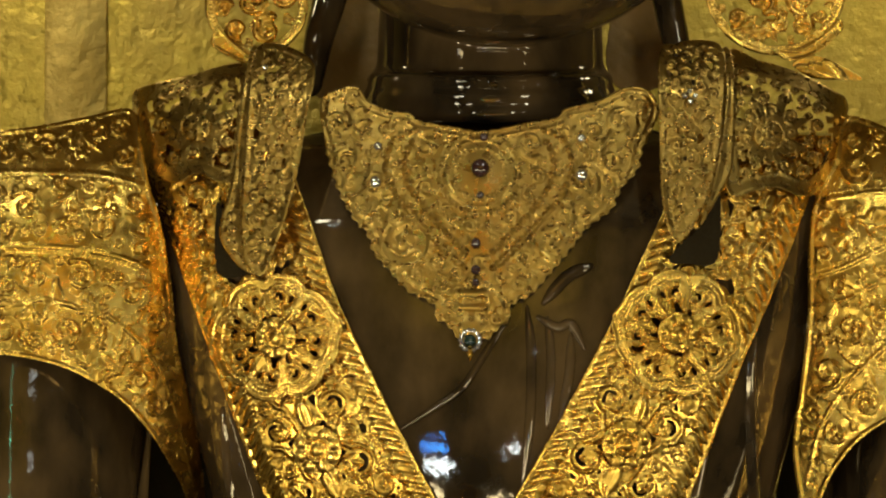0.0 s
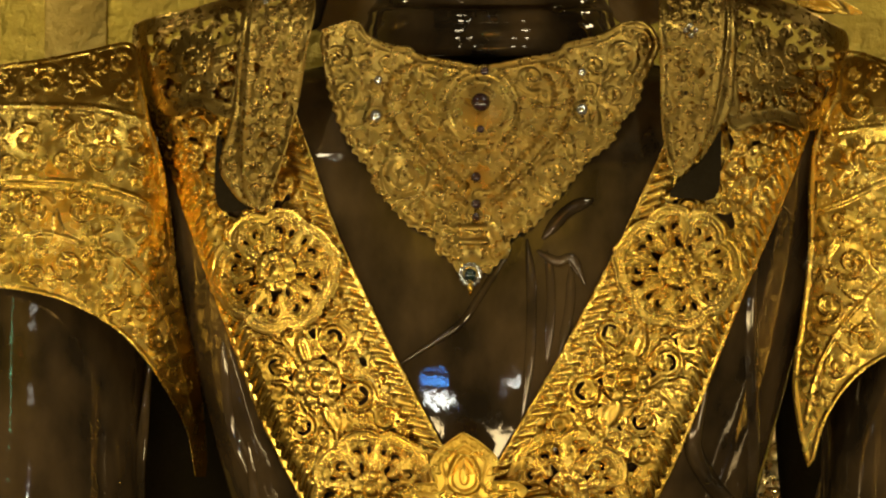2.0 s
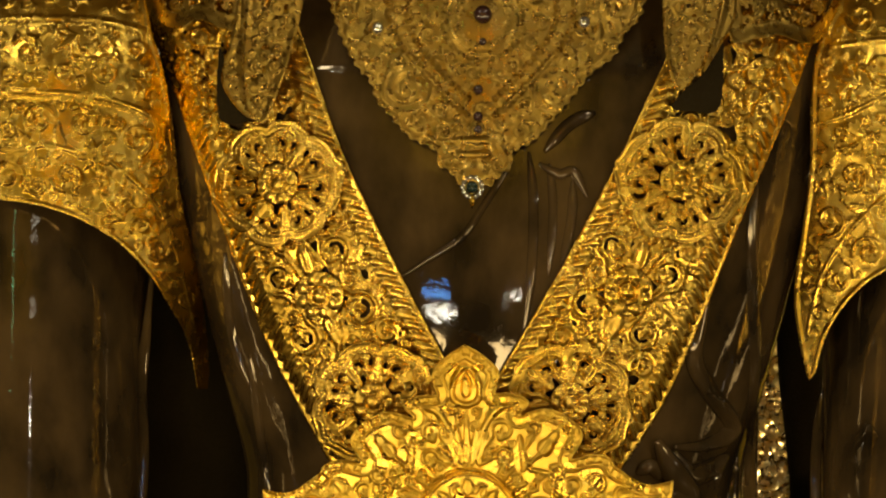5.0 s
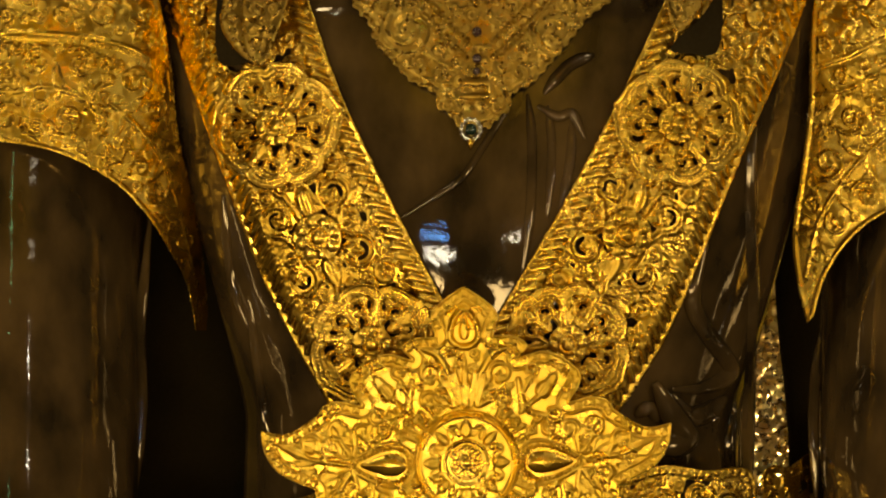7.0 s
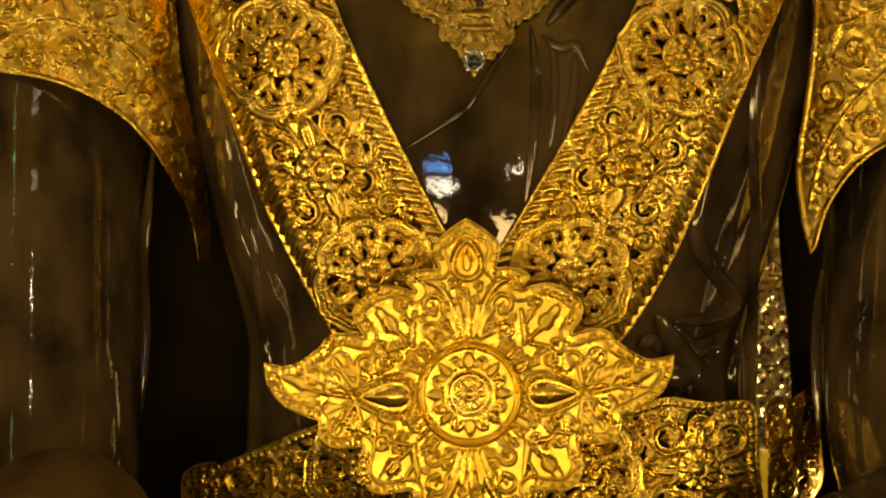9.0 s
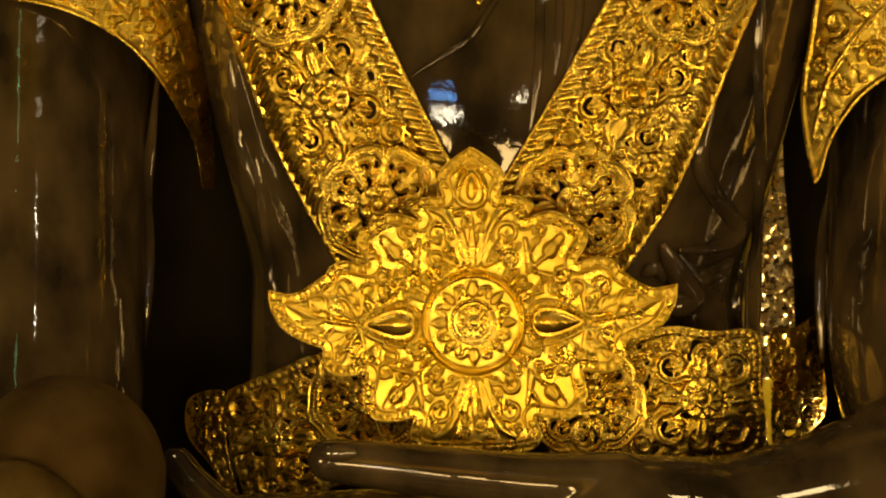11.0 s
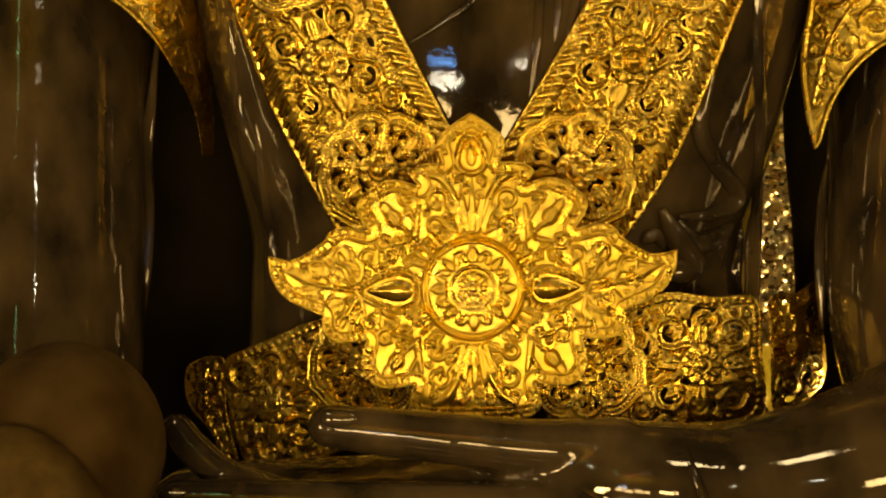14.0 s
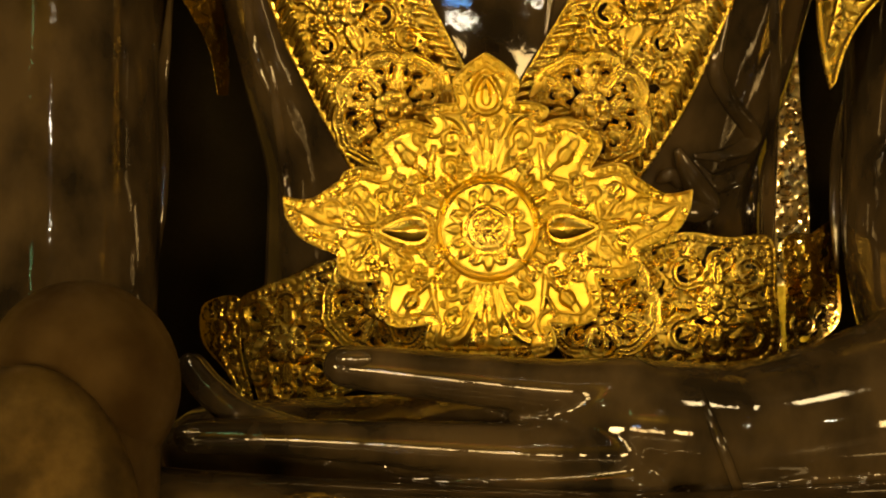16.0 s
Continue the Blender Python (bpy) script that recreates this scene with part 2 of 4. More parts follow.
    def acanthus(self, u, v, angle, length, bend, width, height, over=0.0):
        """A long leaf on a bowed rib, with leaflets down both sides."""
        k = np.linspace(0, 1, 16)
        head = np.radians(angle) + math.radians(bend) * k
        x = u + np.concatenate([[0], np.cumsum(np.cos(head) * length / 16)[:-1]])
        y = v - np.concatenate([[0], np.cumsum(np.sin(head) * length / 16)[:-1]])
        for i in (2, 5, 8, 11):
            q = (1.0 - 0.055 * i) * length * 0.42
            for d in (-36, 36):
                self.leaf(x[i], y[i], math.degrees(head[i]) + d, q, width * 0.42, height * 0.8, over)
        self.leaf(x[11], y[11], math.degrees(head[13]), length * 0.36, width * 0.4, height * 0.9, over)
        self.stroke(np.stack([x, y], 1), width * 0.2, width * 0.1, height, over)
        for i in (4, 9):
            self.block(x[i], y[i], width * 0.9)

    def block(self, u, v, r):
        self.free = np.minimum(self.free, np.hypot(self.U - u, self.V - v) - r)

    def fill(self, rng, big, small, margin, height, over=0.0, most=220, limit=None, thick=0.2):
        """Crowds the free part of the sheet with tendrils, large ones first."""
        free = np.minimum(self.free, self.sd - margin)
        if limit is not None:
            free = np.minimum(free, limit)
        hand, r, count = 1, big, 0
        while r > small and count < most:
            ok = np.argwhere(free > r * 0.92)
            if len(ok) == 0:
                r *= 0.86
                continue
            j, i = ok[rng.integers(len(ok))]
            u, v = self.u[i], self.v[j]
            if r > 15 and rng.random() < 0.2:
                a = rng.uniform(0, 360)
                self.palmette(u - 0.7 * r * math.cos(radians(a)), v + 0.7 * r * math.sin(radians(a)), a, r * 1.55, height * 0.9, 2, over)
            elif r > 7:
                self.scroll(u, v, r, rng.uniform(0, 6.28), hand, height * (0.65 + 0.35 * r / big), over=over, thick=thick)
            elif r < 4.6:
                self.dome(u, v, r * 0.8, height * 0.5, over)
            else:
                self.leaf(u - r * 0.8, v, rng.uniform(0, 360), r * 2.2, r * 0.6, height * 0.7, over)
            hand = -hand
            free = np.minimum(free, np.hypot(self.U - u, self.V - v) - r * 1.02)
            count += 1

    def flower(self, u, v, r, petals, height, over=0.0, turn=0.0):
        for k in range(petals):
            a = turn + 360 * k / petals
            self.leaf(u + r * 0.2 * math.cos(radians(a)), v - r * 0.2 * math.sin(radians(a)), a, r * 0.95, r * 0.95 / petals * 1.9, height * 0.8, over)
        self.dome(u, v, r * 0.36, height * 1.2, over)
        self.rim(np.array([(u + r * 0.42 * math.cos(t), v + r * 0.42 * math.sin(t)) for t in np.linspace(0, 6.28, 30)]), r * 0.07, height, over)

    def mesh(self, name, depth, thick=0.006, cut=None, rough=0.0, seed=1, holes=3.0, gaps=()):
        """The cut sheet as a mesh; depth(u, v): metres behind the breastplate. cut: openwork, holes where the metal is lower than this (mm)."""
        h = self.h
        h = 0.5 * h + 0.125 * (np.roll(h, 1, 0) + np.roll(h, -1, 0) + np.roll(h, 1, 1) + np.roll(h, -1, 1))
        wide = self.h
        for k in (1, 2, 2, 3):
            wide = (wide + np.roll(wide, k, 0) + np.roll(wide, -k, 0) + np.roll(wide, k, 1) + np.roll(wide, -k, 1)) / 5
        step = max(2, round(12 / self.res))
        g = np.random.default_rng(seed + self.nu)
        coarse = g.normal(size=(self.nv // step + 3, self.nu // step + 3))
        fj, fi = np.arange(self.nv) / step, np.arange(self.nu) / step
        j0, i0 = fj.astype(int), fi.astype(int)
        sj, si = fj - j0, fi - i0
        sj, si = (sj * sj * (3 - 2 * sj))[:, None], (si * si * (3 - 2 * si))[None, :]
        c = lambda a, b: coarse[(j0 + a)[:, None], (i0 + b)[None, :]]
        dent = (c(0, 0) * (1 - si) + c(0, 1) * si) * (1 - sj) + (c(1, 0) * (1 - si) + c(1, 1) * si) * sj
        h = RAISE * h + dent * rough * 0.5
        mid = lambda a: (a[:-1, :-1] + a[1:, :-1] + a[:-1, 1:] + a[1:, 1:]) / 4
        keep = mid(self.sd) > 0
        if cut is not None:
            keep &= (mid(self.h) > cut) | (mid(self.solid.astype(float)) > 0.5) | (mid(wide) > holes)
        for u, v, r in gaps:
            keep &= np.hypot(mid(self.U) - u, mid(self.V) - v) > r
        ids = np.arange(self.nu * self.nv).reshape(self.nv, self.nu)
        q = np.stack([ids[:-1, :-1][keep], ids[1:, :-1][keep], ids[1:, 1:][keep], ids[:-1, 1:][keep]], 1)
        used, inv = np.unique(q, return_inverse=True)
        q = inv.reshape(-1, 4)
        P = np.stack([self.U.ravel()[used], self.V.ravel()[used], h.ravel()[used]], 1)
        n = len(P)
        e = np.concatenate([q[:, [0, 1]], q[:, [1, 2]], q[:, [2, 3]], q[:, [3, 0]]])
        key = np.sort(e, 1)
        code = key[:, 0] * n + key[:, 1]
        _, first, cnt = np.unique(code, return_index=True, return_counts=True)
        edge = e[first[cnt == 1]]
        on = np.unique(edge)
        for _ in range(4):
            acc, num = np.zeros((n, 2)), np.zeros(n)
            for a, b in ((0, 1), (1, 0)):
                np.add.at(acc, edge[:, a], P[edge[:, b], :2])
                np.add.at(num, edge[:, a], 1)
            P[on, :2] = 0.5 * P[on, :2] + 0.5 * acc[on] / num[on, None]
        back = np.full(n, -1)
        back[on] = n + np.arange(len(on))
        y = depth(P[:, 0], P[:, 1])
        top = at(P[:, 0], P[:, 1], y - P[:, 2] * 0.001)
        low = at(P[on, 0], P[on, 1], y[on] + thick)
        skirt = np.stack([edge[:, 1], edge[:, 0], back[edge[:, 0]], back[edge[:, 1]]], 1)
        return quads(name, np.concatenate([top, low]), np.concatenate([q, skirt]))


def quads(name, verts, faces):
    me = bpy.data.meshes.new(name)
    me.vertices.add(len(verts))
    me.vertices.foreach_set("co", np.asarray(verts, np.float32).ravel())
    me.loops.add(faces.size)
    me.loops.foreach_set("vertex_index", faces.ravel().astype(np.int32))
    me.polygons.add(len(faces))
    me.polygons.foreach_set("loop_start", np.arange(0, faces.size, 4, dtype=np.int32))
    me.update(calc_edges=True)
    me.validate()
    me.shade_smooth()
    return me


def thing(name, label, category, where, group="", kind=""):
    ob = new(name)
    ob.location = where
    ob.empty_display_size = 0.05
    return tagged(ob, label, category, group, kind)


def attach(name, me, mat, parent, label=""):
    me.materials.clear()
    me.materials.append(mat)
    ob = new(name, me)
    if parent is not None:
        ob.parent = parent
        top = parent.matrix_basis.translation + (parent.parent.matrix_basis.translation if parent.parent else Vector())
        ob.matrix_parent_inverse = Matrix.Translation(-top)
    if label:
        ob["label"] = label
    return ob


def part(name, bm, mat, parent, label=""):
    me = bpy.data.meshes.new(name)
    bm.to_mesh(me)
    bm.free()
    me.shade_smooth()
    return attach(name, me, mat, parent, label)


def tube(bm, pts, radii, n=20, squash=1.0, caps=True):
    """A closed tube along points; the radii may be pairs (across, deep)."""
    pts = [Vector(p) for p in pts]
    rings = []
    for i, p in enumerate(pts):
        way = (pts[min(i + 1, len(pts) - 1)] - pts[max(i - 1, 0)]).normalized()
        side = way.cross(Vector((0, 1, 0)))
        side = side.normalized() if side.length > 1e-4 else Vector((1, 0, 0))
        deep = side.cross(way).normalized()
        r = radii[i] if isinstance(radii[i], tuple) else (radii[i], radii[i] * squash)
        rings.append([bm.verts.new(p + side * r[0] * math.cos(a) + deep * r[1] * math.sin(a)) for a in (2 * math.pi * k / n for k in range(n))])
    for a, b in zip(rings, rings[1:]):
        for k in range(n):
            bm.faces.new((a[k], a[(k + 1) % n], b[(k + 1) % n], b[k]))
    if caps:
        bm.faces.new(rings[0][::-1])
        bm.faces.new(rings[-1])
    bmesh.ops.recalc_face_normals(bm, faces=bm.faces)


def limb(bm, path, n=64, steps=10, cap=True):
    """A rounded limb: (u, v, y, radius) in millimetres and metres, with ball ends."""
    p = smooth_loop(path, steps, False)
    pts = [spot(*q[:3]) for q in p]
    rad = [q[3] * 0.001 for q in p]
    if cap:
        a, b = (pts[0] - pts[1]).normalized(), (pts[-1] - pts[-2]).normalized()
        k = [0.35, 0.65, 0.85, 0.96]
        pts = [pts[0] + a * rad[0] * x for x in k[::-1]] + pts + [pts[-1] + b * rad[-1] * x for x in k]
        rad = [rad[0] * math.sqrt(1 - x * x) for x in k[::-1]] + rad + [rad[-1] * math.sqrt(1 - x * x) for x in k]
    tube(bm, pts, rad, n)


def ball(bm, centre, size, n=24):
    m = Matrix.Translation(centre) @ Matrix.Diagonal((*size, 1))
    bmesh.ops.create_uvsphere(bm, u_segments=n, v_segments=n // 2, radius=1, matrix=m)


def box(bm, lo, hi):
    lo, hi = Vector(lo), Vector(hi)
    m = Matrix.Translation((lo + hi) / 2) @ Matrix.Diagonal((*(hi - lo), 1))
    bmesh.ops.create_cube(bm, size=1, matrix=m)


def jewel(name, parent, u, v, y, r, mat, setting=True, label=""):
    """A domed stone in a gold collet."""
    p = spot(u, v, y)
    bm = bmesh.new()
    ball(bm, p, (r * 0.001, r * 0.0007, r * 0.001), 16)
    ob = part(name, bm, mat, parent, label)
    if setting:
        bm = bmesh.new()
        ring = [p + Vector((1.15 * r * 0.001 * math.cos(a), 0, 1.15 * r * 0.001 * math.sin(a))) for a in np.linspace(0, 2 * math.pi, 25)]
        tube(bm, ring, [r * 0.00032] * 25, 8, caps=False)
        part("collet", bm, GOLD, ob)
    return ob


# ---- room ----
def wall(name, lo, hi, mat, label, category="wall"):
    bm = bmesh.new()
    box(bm, lo, hi)
    return tagged(part(name, bm, mat, None), label, category, kind="structure")


wall("floor", (-5, -9, -0.2), (5, 1.5, 0), STONE, "polished brown stone floor of the shrine hall", "floor")
wall("ceiling", (-5, -9, 5.2), (5, 1.5, 5.4), PLASTER, "plain warm painted ceiling of the shrine hall", "ceiling")
wall("wall_north", (-5.2, 1.15, 0), (5.2, 1.4, 5.2), LEAF_WALL, "uneven gold-leafed wall behind the statue")
wall("wall_west", (-5.2, -9, 0), (-5, 1.15, 5.2), PLASTER, "plain warm plaster side wall")
wall("wall_east", (5, -9, 0), (5.2, 1.15, 5.2), PLASTER, "plain warm plaster side wall")
wall("wall_south", (-5.2, -9.2, 0), (5.2, -9, 5.2), LEAF_WALL, "uneven gold-leafed rear wall of the hall")


def pilaster(u0, u1):
    bm = bmesh.new()
    a, b = spot(u0, 300, 1.1), spot(u1, 300, 1.1)
    box(bm, (a.x, 1.141, 0), (b.x, 1.152, 5.2))
    bmesh.ops.bevel(bm, geom=bm.edges[:], offset=0.003, segments=1, affect="EDGES")
    return tagged(part("pilaster", bm, LEAF_PALE, None), "raised gold-leafed strip on the wall behind the statue", "pilaster", kind="structure")


pilaster(72, 182)


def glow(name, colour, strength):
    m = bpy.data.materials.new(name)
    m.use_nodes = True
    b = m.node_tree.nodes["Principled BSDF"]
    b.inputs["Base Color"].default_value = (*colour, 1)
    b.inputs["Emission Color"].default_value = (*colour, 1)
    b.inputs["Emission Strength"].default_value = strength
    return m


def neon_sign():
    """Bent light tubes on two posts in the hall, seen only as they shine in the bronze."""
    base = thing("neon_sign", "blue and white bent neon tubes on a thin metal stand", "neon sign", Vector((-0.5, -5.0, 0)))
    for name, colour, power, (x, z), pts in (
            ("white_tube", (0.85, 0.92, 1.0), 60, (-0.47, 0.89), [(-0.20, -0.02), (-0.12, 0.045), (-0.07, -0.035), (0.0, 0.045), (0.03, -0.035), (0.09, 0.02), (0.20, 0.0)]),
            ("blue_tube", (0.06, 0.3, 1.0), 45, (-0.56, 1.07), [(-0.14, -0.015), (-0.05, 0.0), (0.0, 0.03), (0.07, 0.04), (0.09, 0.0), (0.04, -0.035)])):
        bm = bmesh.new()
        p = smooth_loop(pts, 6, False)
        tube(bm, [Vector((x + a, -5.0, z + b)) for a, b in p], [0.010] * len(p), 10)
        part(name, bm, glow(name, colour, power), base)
    for x in (-0.66, -0.30):
        bm = bmesh.new()
        tube(bm, [Vector((x, -5.02, 0)), Vector((x, -5.02, 1.06 if x < -0.5 else 0.9))], [0.008, 0.008], 10)
        part("post", bm, STONE, base)


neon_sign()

# ---- pedestal and statue ----
bm = bmesh.new()
box(bm, (-1.75, -0.75, 0), (1.9, 1.0, 0.40))
bmesh.ops.bevel(bm, geom=bm.edges[:], offset=0.03, segments=3, affect="EDGES")
tagged(part("pedestal", bm, STONE, None), "low stone pedestal under the seated statue", "pedestal")


def trunk(bm):
    """The trunk, ring by ring, with the front that the ornaments lie on."""
    rings, n = [], 56
    for v in range(215, 1701, 45):
        w = float(np.interp(v, [0, 300, 600, 900, 1100, 1300, 1600], [650, 640, 580, 500, 445, 450, 560]))
        w *= float(np.interp(v, [215, 250, 305, 395], [0.34, 0.66, 0.9, 1.0]))
        back = float(front(872.0, float(v))) + 0.75
        ring = []
        for k in range(n):
            a = 2 * math.pi * k / n
            s = math.copysign(abs(math.cos(a)) ** 0.9, math.cos(a)) * 0.985
            u = 872 + w * s
            y = float(front(872 + (u - 872), float(v)))
            lift = float(np.interp(v, [215, 250, 305, 395], [0.14, 0.09, 0.03, 0.0]))
            y = y + lift if math.sin(a) <= 0 else 2 * 0.46 + 0.06 - (y - 0.04)
            ring.append(bm.verts.new(spot(u, v, y)))
        rings.append(ring)
    for a, b in zip(rings, rings[1:]):
        for k in range(n):
            bm.faces.new((a[k], a[(k + 1) % n], b[(k + 1) % n], b[k]))
    bm.faces.new(rings[0])
    bm.faces.new(rings[-1][::-1])
    bmesh.ops.recalc_face_normals(bm, faces=bm.faces)


def statue():
    bm = bmesh.new()
    trunk(bm)
    # neck with its three rings, jaw, ears
    limb(bm, [(868, 240, 0.37, 217), (868, 60, 0.39, 212), (872, -80, 0.40, 205)], cap=False)
    for v, r in ((205, 236), (176, 228), (147, 220)):
        ring = [spot(868, v - 8, 0.36) + Vector((r * 0.00098 * math.cos(a), -r * 0.0010 * math.sin(a), -0.03 * math.sin(a))) for a in np.linspace(0, 2 * math.pi, 49)]
        tube(bm, ring, [0.017] * 49, 10, caps=False)
    ball(bm, spot(898, -160, 0.06), (0.335, 0.30, 0.238), 48)
    for pts in ([(592, -130, 0.42, 36), (585, -20, 0.40, 34), (565, 60, 0.38, 30), (548, 150, 0.36, 24)],
                [(1165, -130, 0.42, 34), (1180, -20, 0.40, 30), (1196, 60, 0.38, 28), (1215, 150, 0.36, 22)]):
        limb(bm, pts)
    # shoulders and arms
    limb(bm, [(430, 430, 0.66, 200), (220, 440, 0.50, 230), (60, 560, 0.38, 235), (35, 900, 0.32, 232), (30, 1200, 0.24, 225), (40, 1560, 0.10, 200), (80, 1700, -0.1, 180)])
    limb(bm, [(1300, 430, 0.66, 200), (1530, 450, 0.50, 230), (1680, 600, 0.38, 245), (1695, 900, 0.32, 256), (1695, 1200, 0.24, 250), (1715, 1420, 0.12, 215)])
    limb(bm, [(1300, 780, 0.60, 46), (1302, 1000, 0.56, 42), (1296, 1330, 0.50, 40)])
    # forearm and the open palm in the lap
    limb(bm, [(1740, 1440, 0.10, 190), (1560, 1505, -0.02, 165), (1380, 1545, -0.10, 138), (1230, 1560, -0.14, 118)])
    limb(bm, [(1260, 1552, -0.14, 116), (1120, 1540, -0.16, 112), (1010, 1530, -0.16, 92), (920, 1535, -0.16, 70)])
    limb(bm, [(1090, 1480, -0.18, 60), (940, 1475, -0.20, 50), (800, 1462, -0.21, 46), (660, 1448, -0.21, 42), (572, 1440, -0.21, 38)])
    limb(bm, [(1080, 1590, -0.20, 66), (900, 1590, -0.23, 50), (700, 1580, -0.24, 42), (480, 1570, -0.24, 35), (300, 1568, -0.24, 31)])
    limb(bm, [(1090, 1650, -0.20, 70), (900, 1668, -0.22, 52), (740, 1682, -0.22, 44)])
    limb(bm, [(302, 1444, -0.16, 28), (340, 1490, -0.17, 31), (400, 1535, -0.18, 32), (520, 1575, -0.19, 36)])
    # knee with the hand over it, crossed legs
    limb(bm, [(60, 1700, -0.25, 150), (20, 1760, -0.25, 170)])
    limb(bm, [(-420, 1830, 0.15, 210), (100, 1840, -0.20, 215), (700, 1850, -0.32, 190), (1200, 1860, -0.30, 190), (1700, 1845, -0.12, 215), (2150, 1830, 0.2, 210)])
    limb(bm, [(-200, 1860, 0.35, 210), (850, 1860, 0.30, 230), (1950, 1860, 0.35, 210)])
    limb(bm, [(360, 1640, 0.03, 135), (700, 1630, -0.08, 140), (860, 1632, -0.10, 142), (1400, 1660, 0.02, 130)])
    me = bpy.data.meshes.new("statue")
    bm.to_mesh(me)
    bm.free()
    ob = new("statue", me)
    mod = ob.modifiers.new("remesh", "REMESH")
    mod.mode, mod.voxel_size, mod.use_smooth_shade = "VOXEL", 0.0065, True
    sm = ob.modifiers.new("smooth", "SMOOTH")
    sm.factor, sm.iterations = 0.5, 14
    done = bpy.data.meshes.new_from_object(ob.evaluated_get(bpy.context.evaluated_depsgraph_get()))
    ob.modifiers.clear()
    # folds and edges of the robe, the cuff and the nails, cast with the rest
    bm = bmesh.new()

    def fold(pts, r, lift=0.0, flat=0.6, deep=None):
        p = smooth_loop(pts, 8, False)
        n = len(p)
        rr = [(r * 0.001 * min(1, 0.25 + 3 * min(i, n - 1 - i) / n),) * 2 for i in range(n)]
        tube(bm, [spot(a, b, (float(front(a, b)) if deep is None else deep) - lift) for a, b in p], [(x, x * flat) for x, _ in rr], 10)

    fold([(690, 772), (760, 728), (815, 690), (850, 640), (880, 592), (905, 555)], 7, 0.003)
    fold([(932, 540), (940, 620), (938, 740), (925, 860)], 9)
    fold([(968, 560), (975, 640), (968, 760)], 8)
    fold([(1010, 590), (1008, 660), (990, 750)], 9)
    fold([(950, 560), (985, 580), (1012, 575), (1035, 620)], 9, 0.004)
    fold([(1050, 470), (1005, 490), (960, 540)], 12)
    fold([(1265, 690), (1245, 800), (1225, 900), (1250, 960), (1290, 1015), (1285, 1040), (1240, 1060), (1190, 1062)], 17, 0.006)
    fold([(1190, 1070), (1215, 1110), (1255, 1100), (1285, 1075)], 20, 0.01)
    fold([(1160, 1050), (1185, 1100), (1215, 1145), (1190, 1160), (1130, 1160)], 24, 0.016)
    fold([(1125, 1110), (1150, 1095), (1165, 1120)], 13, 0.006)
    fold([(1335, 500), (1325, 700), (1330, 900), (1318, 1130)], 14)
    fold([(1300, 1080), (1290, 1170), (1300, 1260)], 14)
    fold([(440, 900), (455, 1000), (470, 1100), (480, 1170)], 12)
    fold([(395, 720), (410, 860), (440, 960)], 12)
    fold([(268, 740), (256, 860), (248, 960), (252, 1080), (244, 1200), (232, 1300)], 11, deep=0.26)
    fold([(1452, 960), (1440, 1100), (1446, 1260)], 10, deep=0.25)
    ring = [spot(1235, 1560, -0.14) + Vector((-0.05 * math.sin(a), -0.124 * math.cos(a), 0.124 * math.sin(a))) for a in np.linspace(0, 2 * math.pi, 41)]
    tube(bm, ring, [0.010] * 41, 8, caps=False)
    ball(bm, spot(590, 1427, -0.247), (0.032, 0.005, 0.015), 20)
    ball(bm, spot(296, 1560, -0.268), (0.024, 0.005, 0.012), 20)
    trims = bpy.data.meshes.new("trims")
    bm.to_mesh(trims)
    bm.free()
    bm = bmesh.new()
    bm.from_mesh(done)
    bm.from_mesh(trims)
    bm.to_mesh(done)
    bm.free()
    bpy.data.meshes.remove(trims)
    done.shade_smooth()
    ob.data = done
    done.materials.clear()
    done.materials.append(BRONZE)
    tagged(ob, "large dark polished bronze seated statue wearing gold ornaments", "statue")
    return ob


statue()


# Made-up dark forms that stand for the shade between arm and trunk.
def gap_shade(path):
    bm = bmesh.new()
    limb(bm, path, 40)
    tagged(part("gap_shade", bm, SHADE, None), "dark rounded filler standing for shade in the gap behind the statue's arm", "drape", group="dark drapes")


gap_shade([(330, 640, 0.68, 140), (350, 1000, 0.70, 165), (350, 1400, 0.70, 175), (345, 1820, 0.66, 180)])
gap_shade([(1440, 640, 0.66, 76), (1440, 900, 0.66, 74), (1466, 1200, 0.66, 76), (1475, 1820, 0.6, 84)])


def foil_hanging():
    """A strip of crumpled gold foil behind the gap between arm and trunk."""
    g = np.random.default_rng(5)
    nu, nv = 60, 170
    k = g.normal(size=(nv // 3 + 2, nu // 3 + 2))
    J, I = np.meshgrid(np.arange(nv), np.arange(nu), indexing="ij")
    fj, fi = J / 3.0, I / 3.0
    j0, i0 = fj.astype(int), fi.astype(int)
    a, b = fj - j0, fi - i0
    crease = (k[j0, i0] * (1 - b) + k[j0, i0 + 1] * b) * (1 - a) + (k[j0 + 1, i0] * (1 - b) + k[j0 + 1, i0 + 1] * b) * a
    U, V = 1280 + I * 2.9, 800 + J * 2.9
    P = at(U.ravel(), V.ravel(), 0.86 + 0.0045 * crease.ravel())
    ids = np.arange(nu * nv).reshape(nv, nu)
    q = np.stack([ids[:-1, :-1].ravel(), ids[1:, :-1].ravel(), ids[1:, 1:].ravel(), ids[:-1, 1:].ravel()], 1)
    me = quads("foil", P, q)
    me.shade_flat()
    ob = attach("foil_hanging", me, FOIL, None)
    mod = ob.modifiers.new("thickness", "SOLIDIFY")
    mod.thickness, mod.offset = 0.003, 1
    tagged(ob, "strip of crumpled shiny gold foil hanging behind the arm", "foil")


foil_hanging()


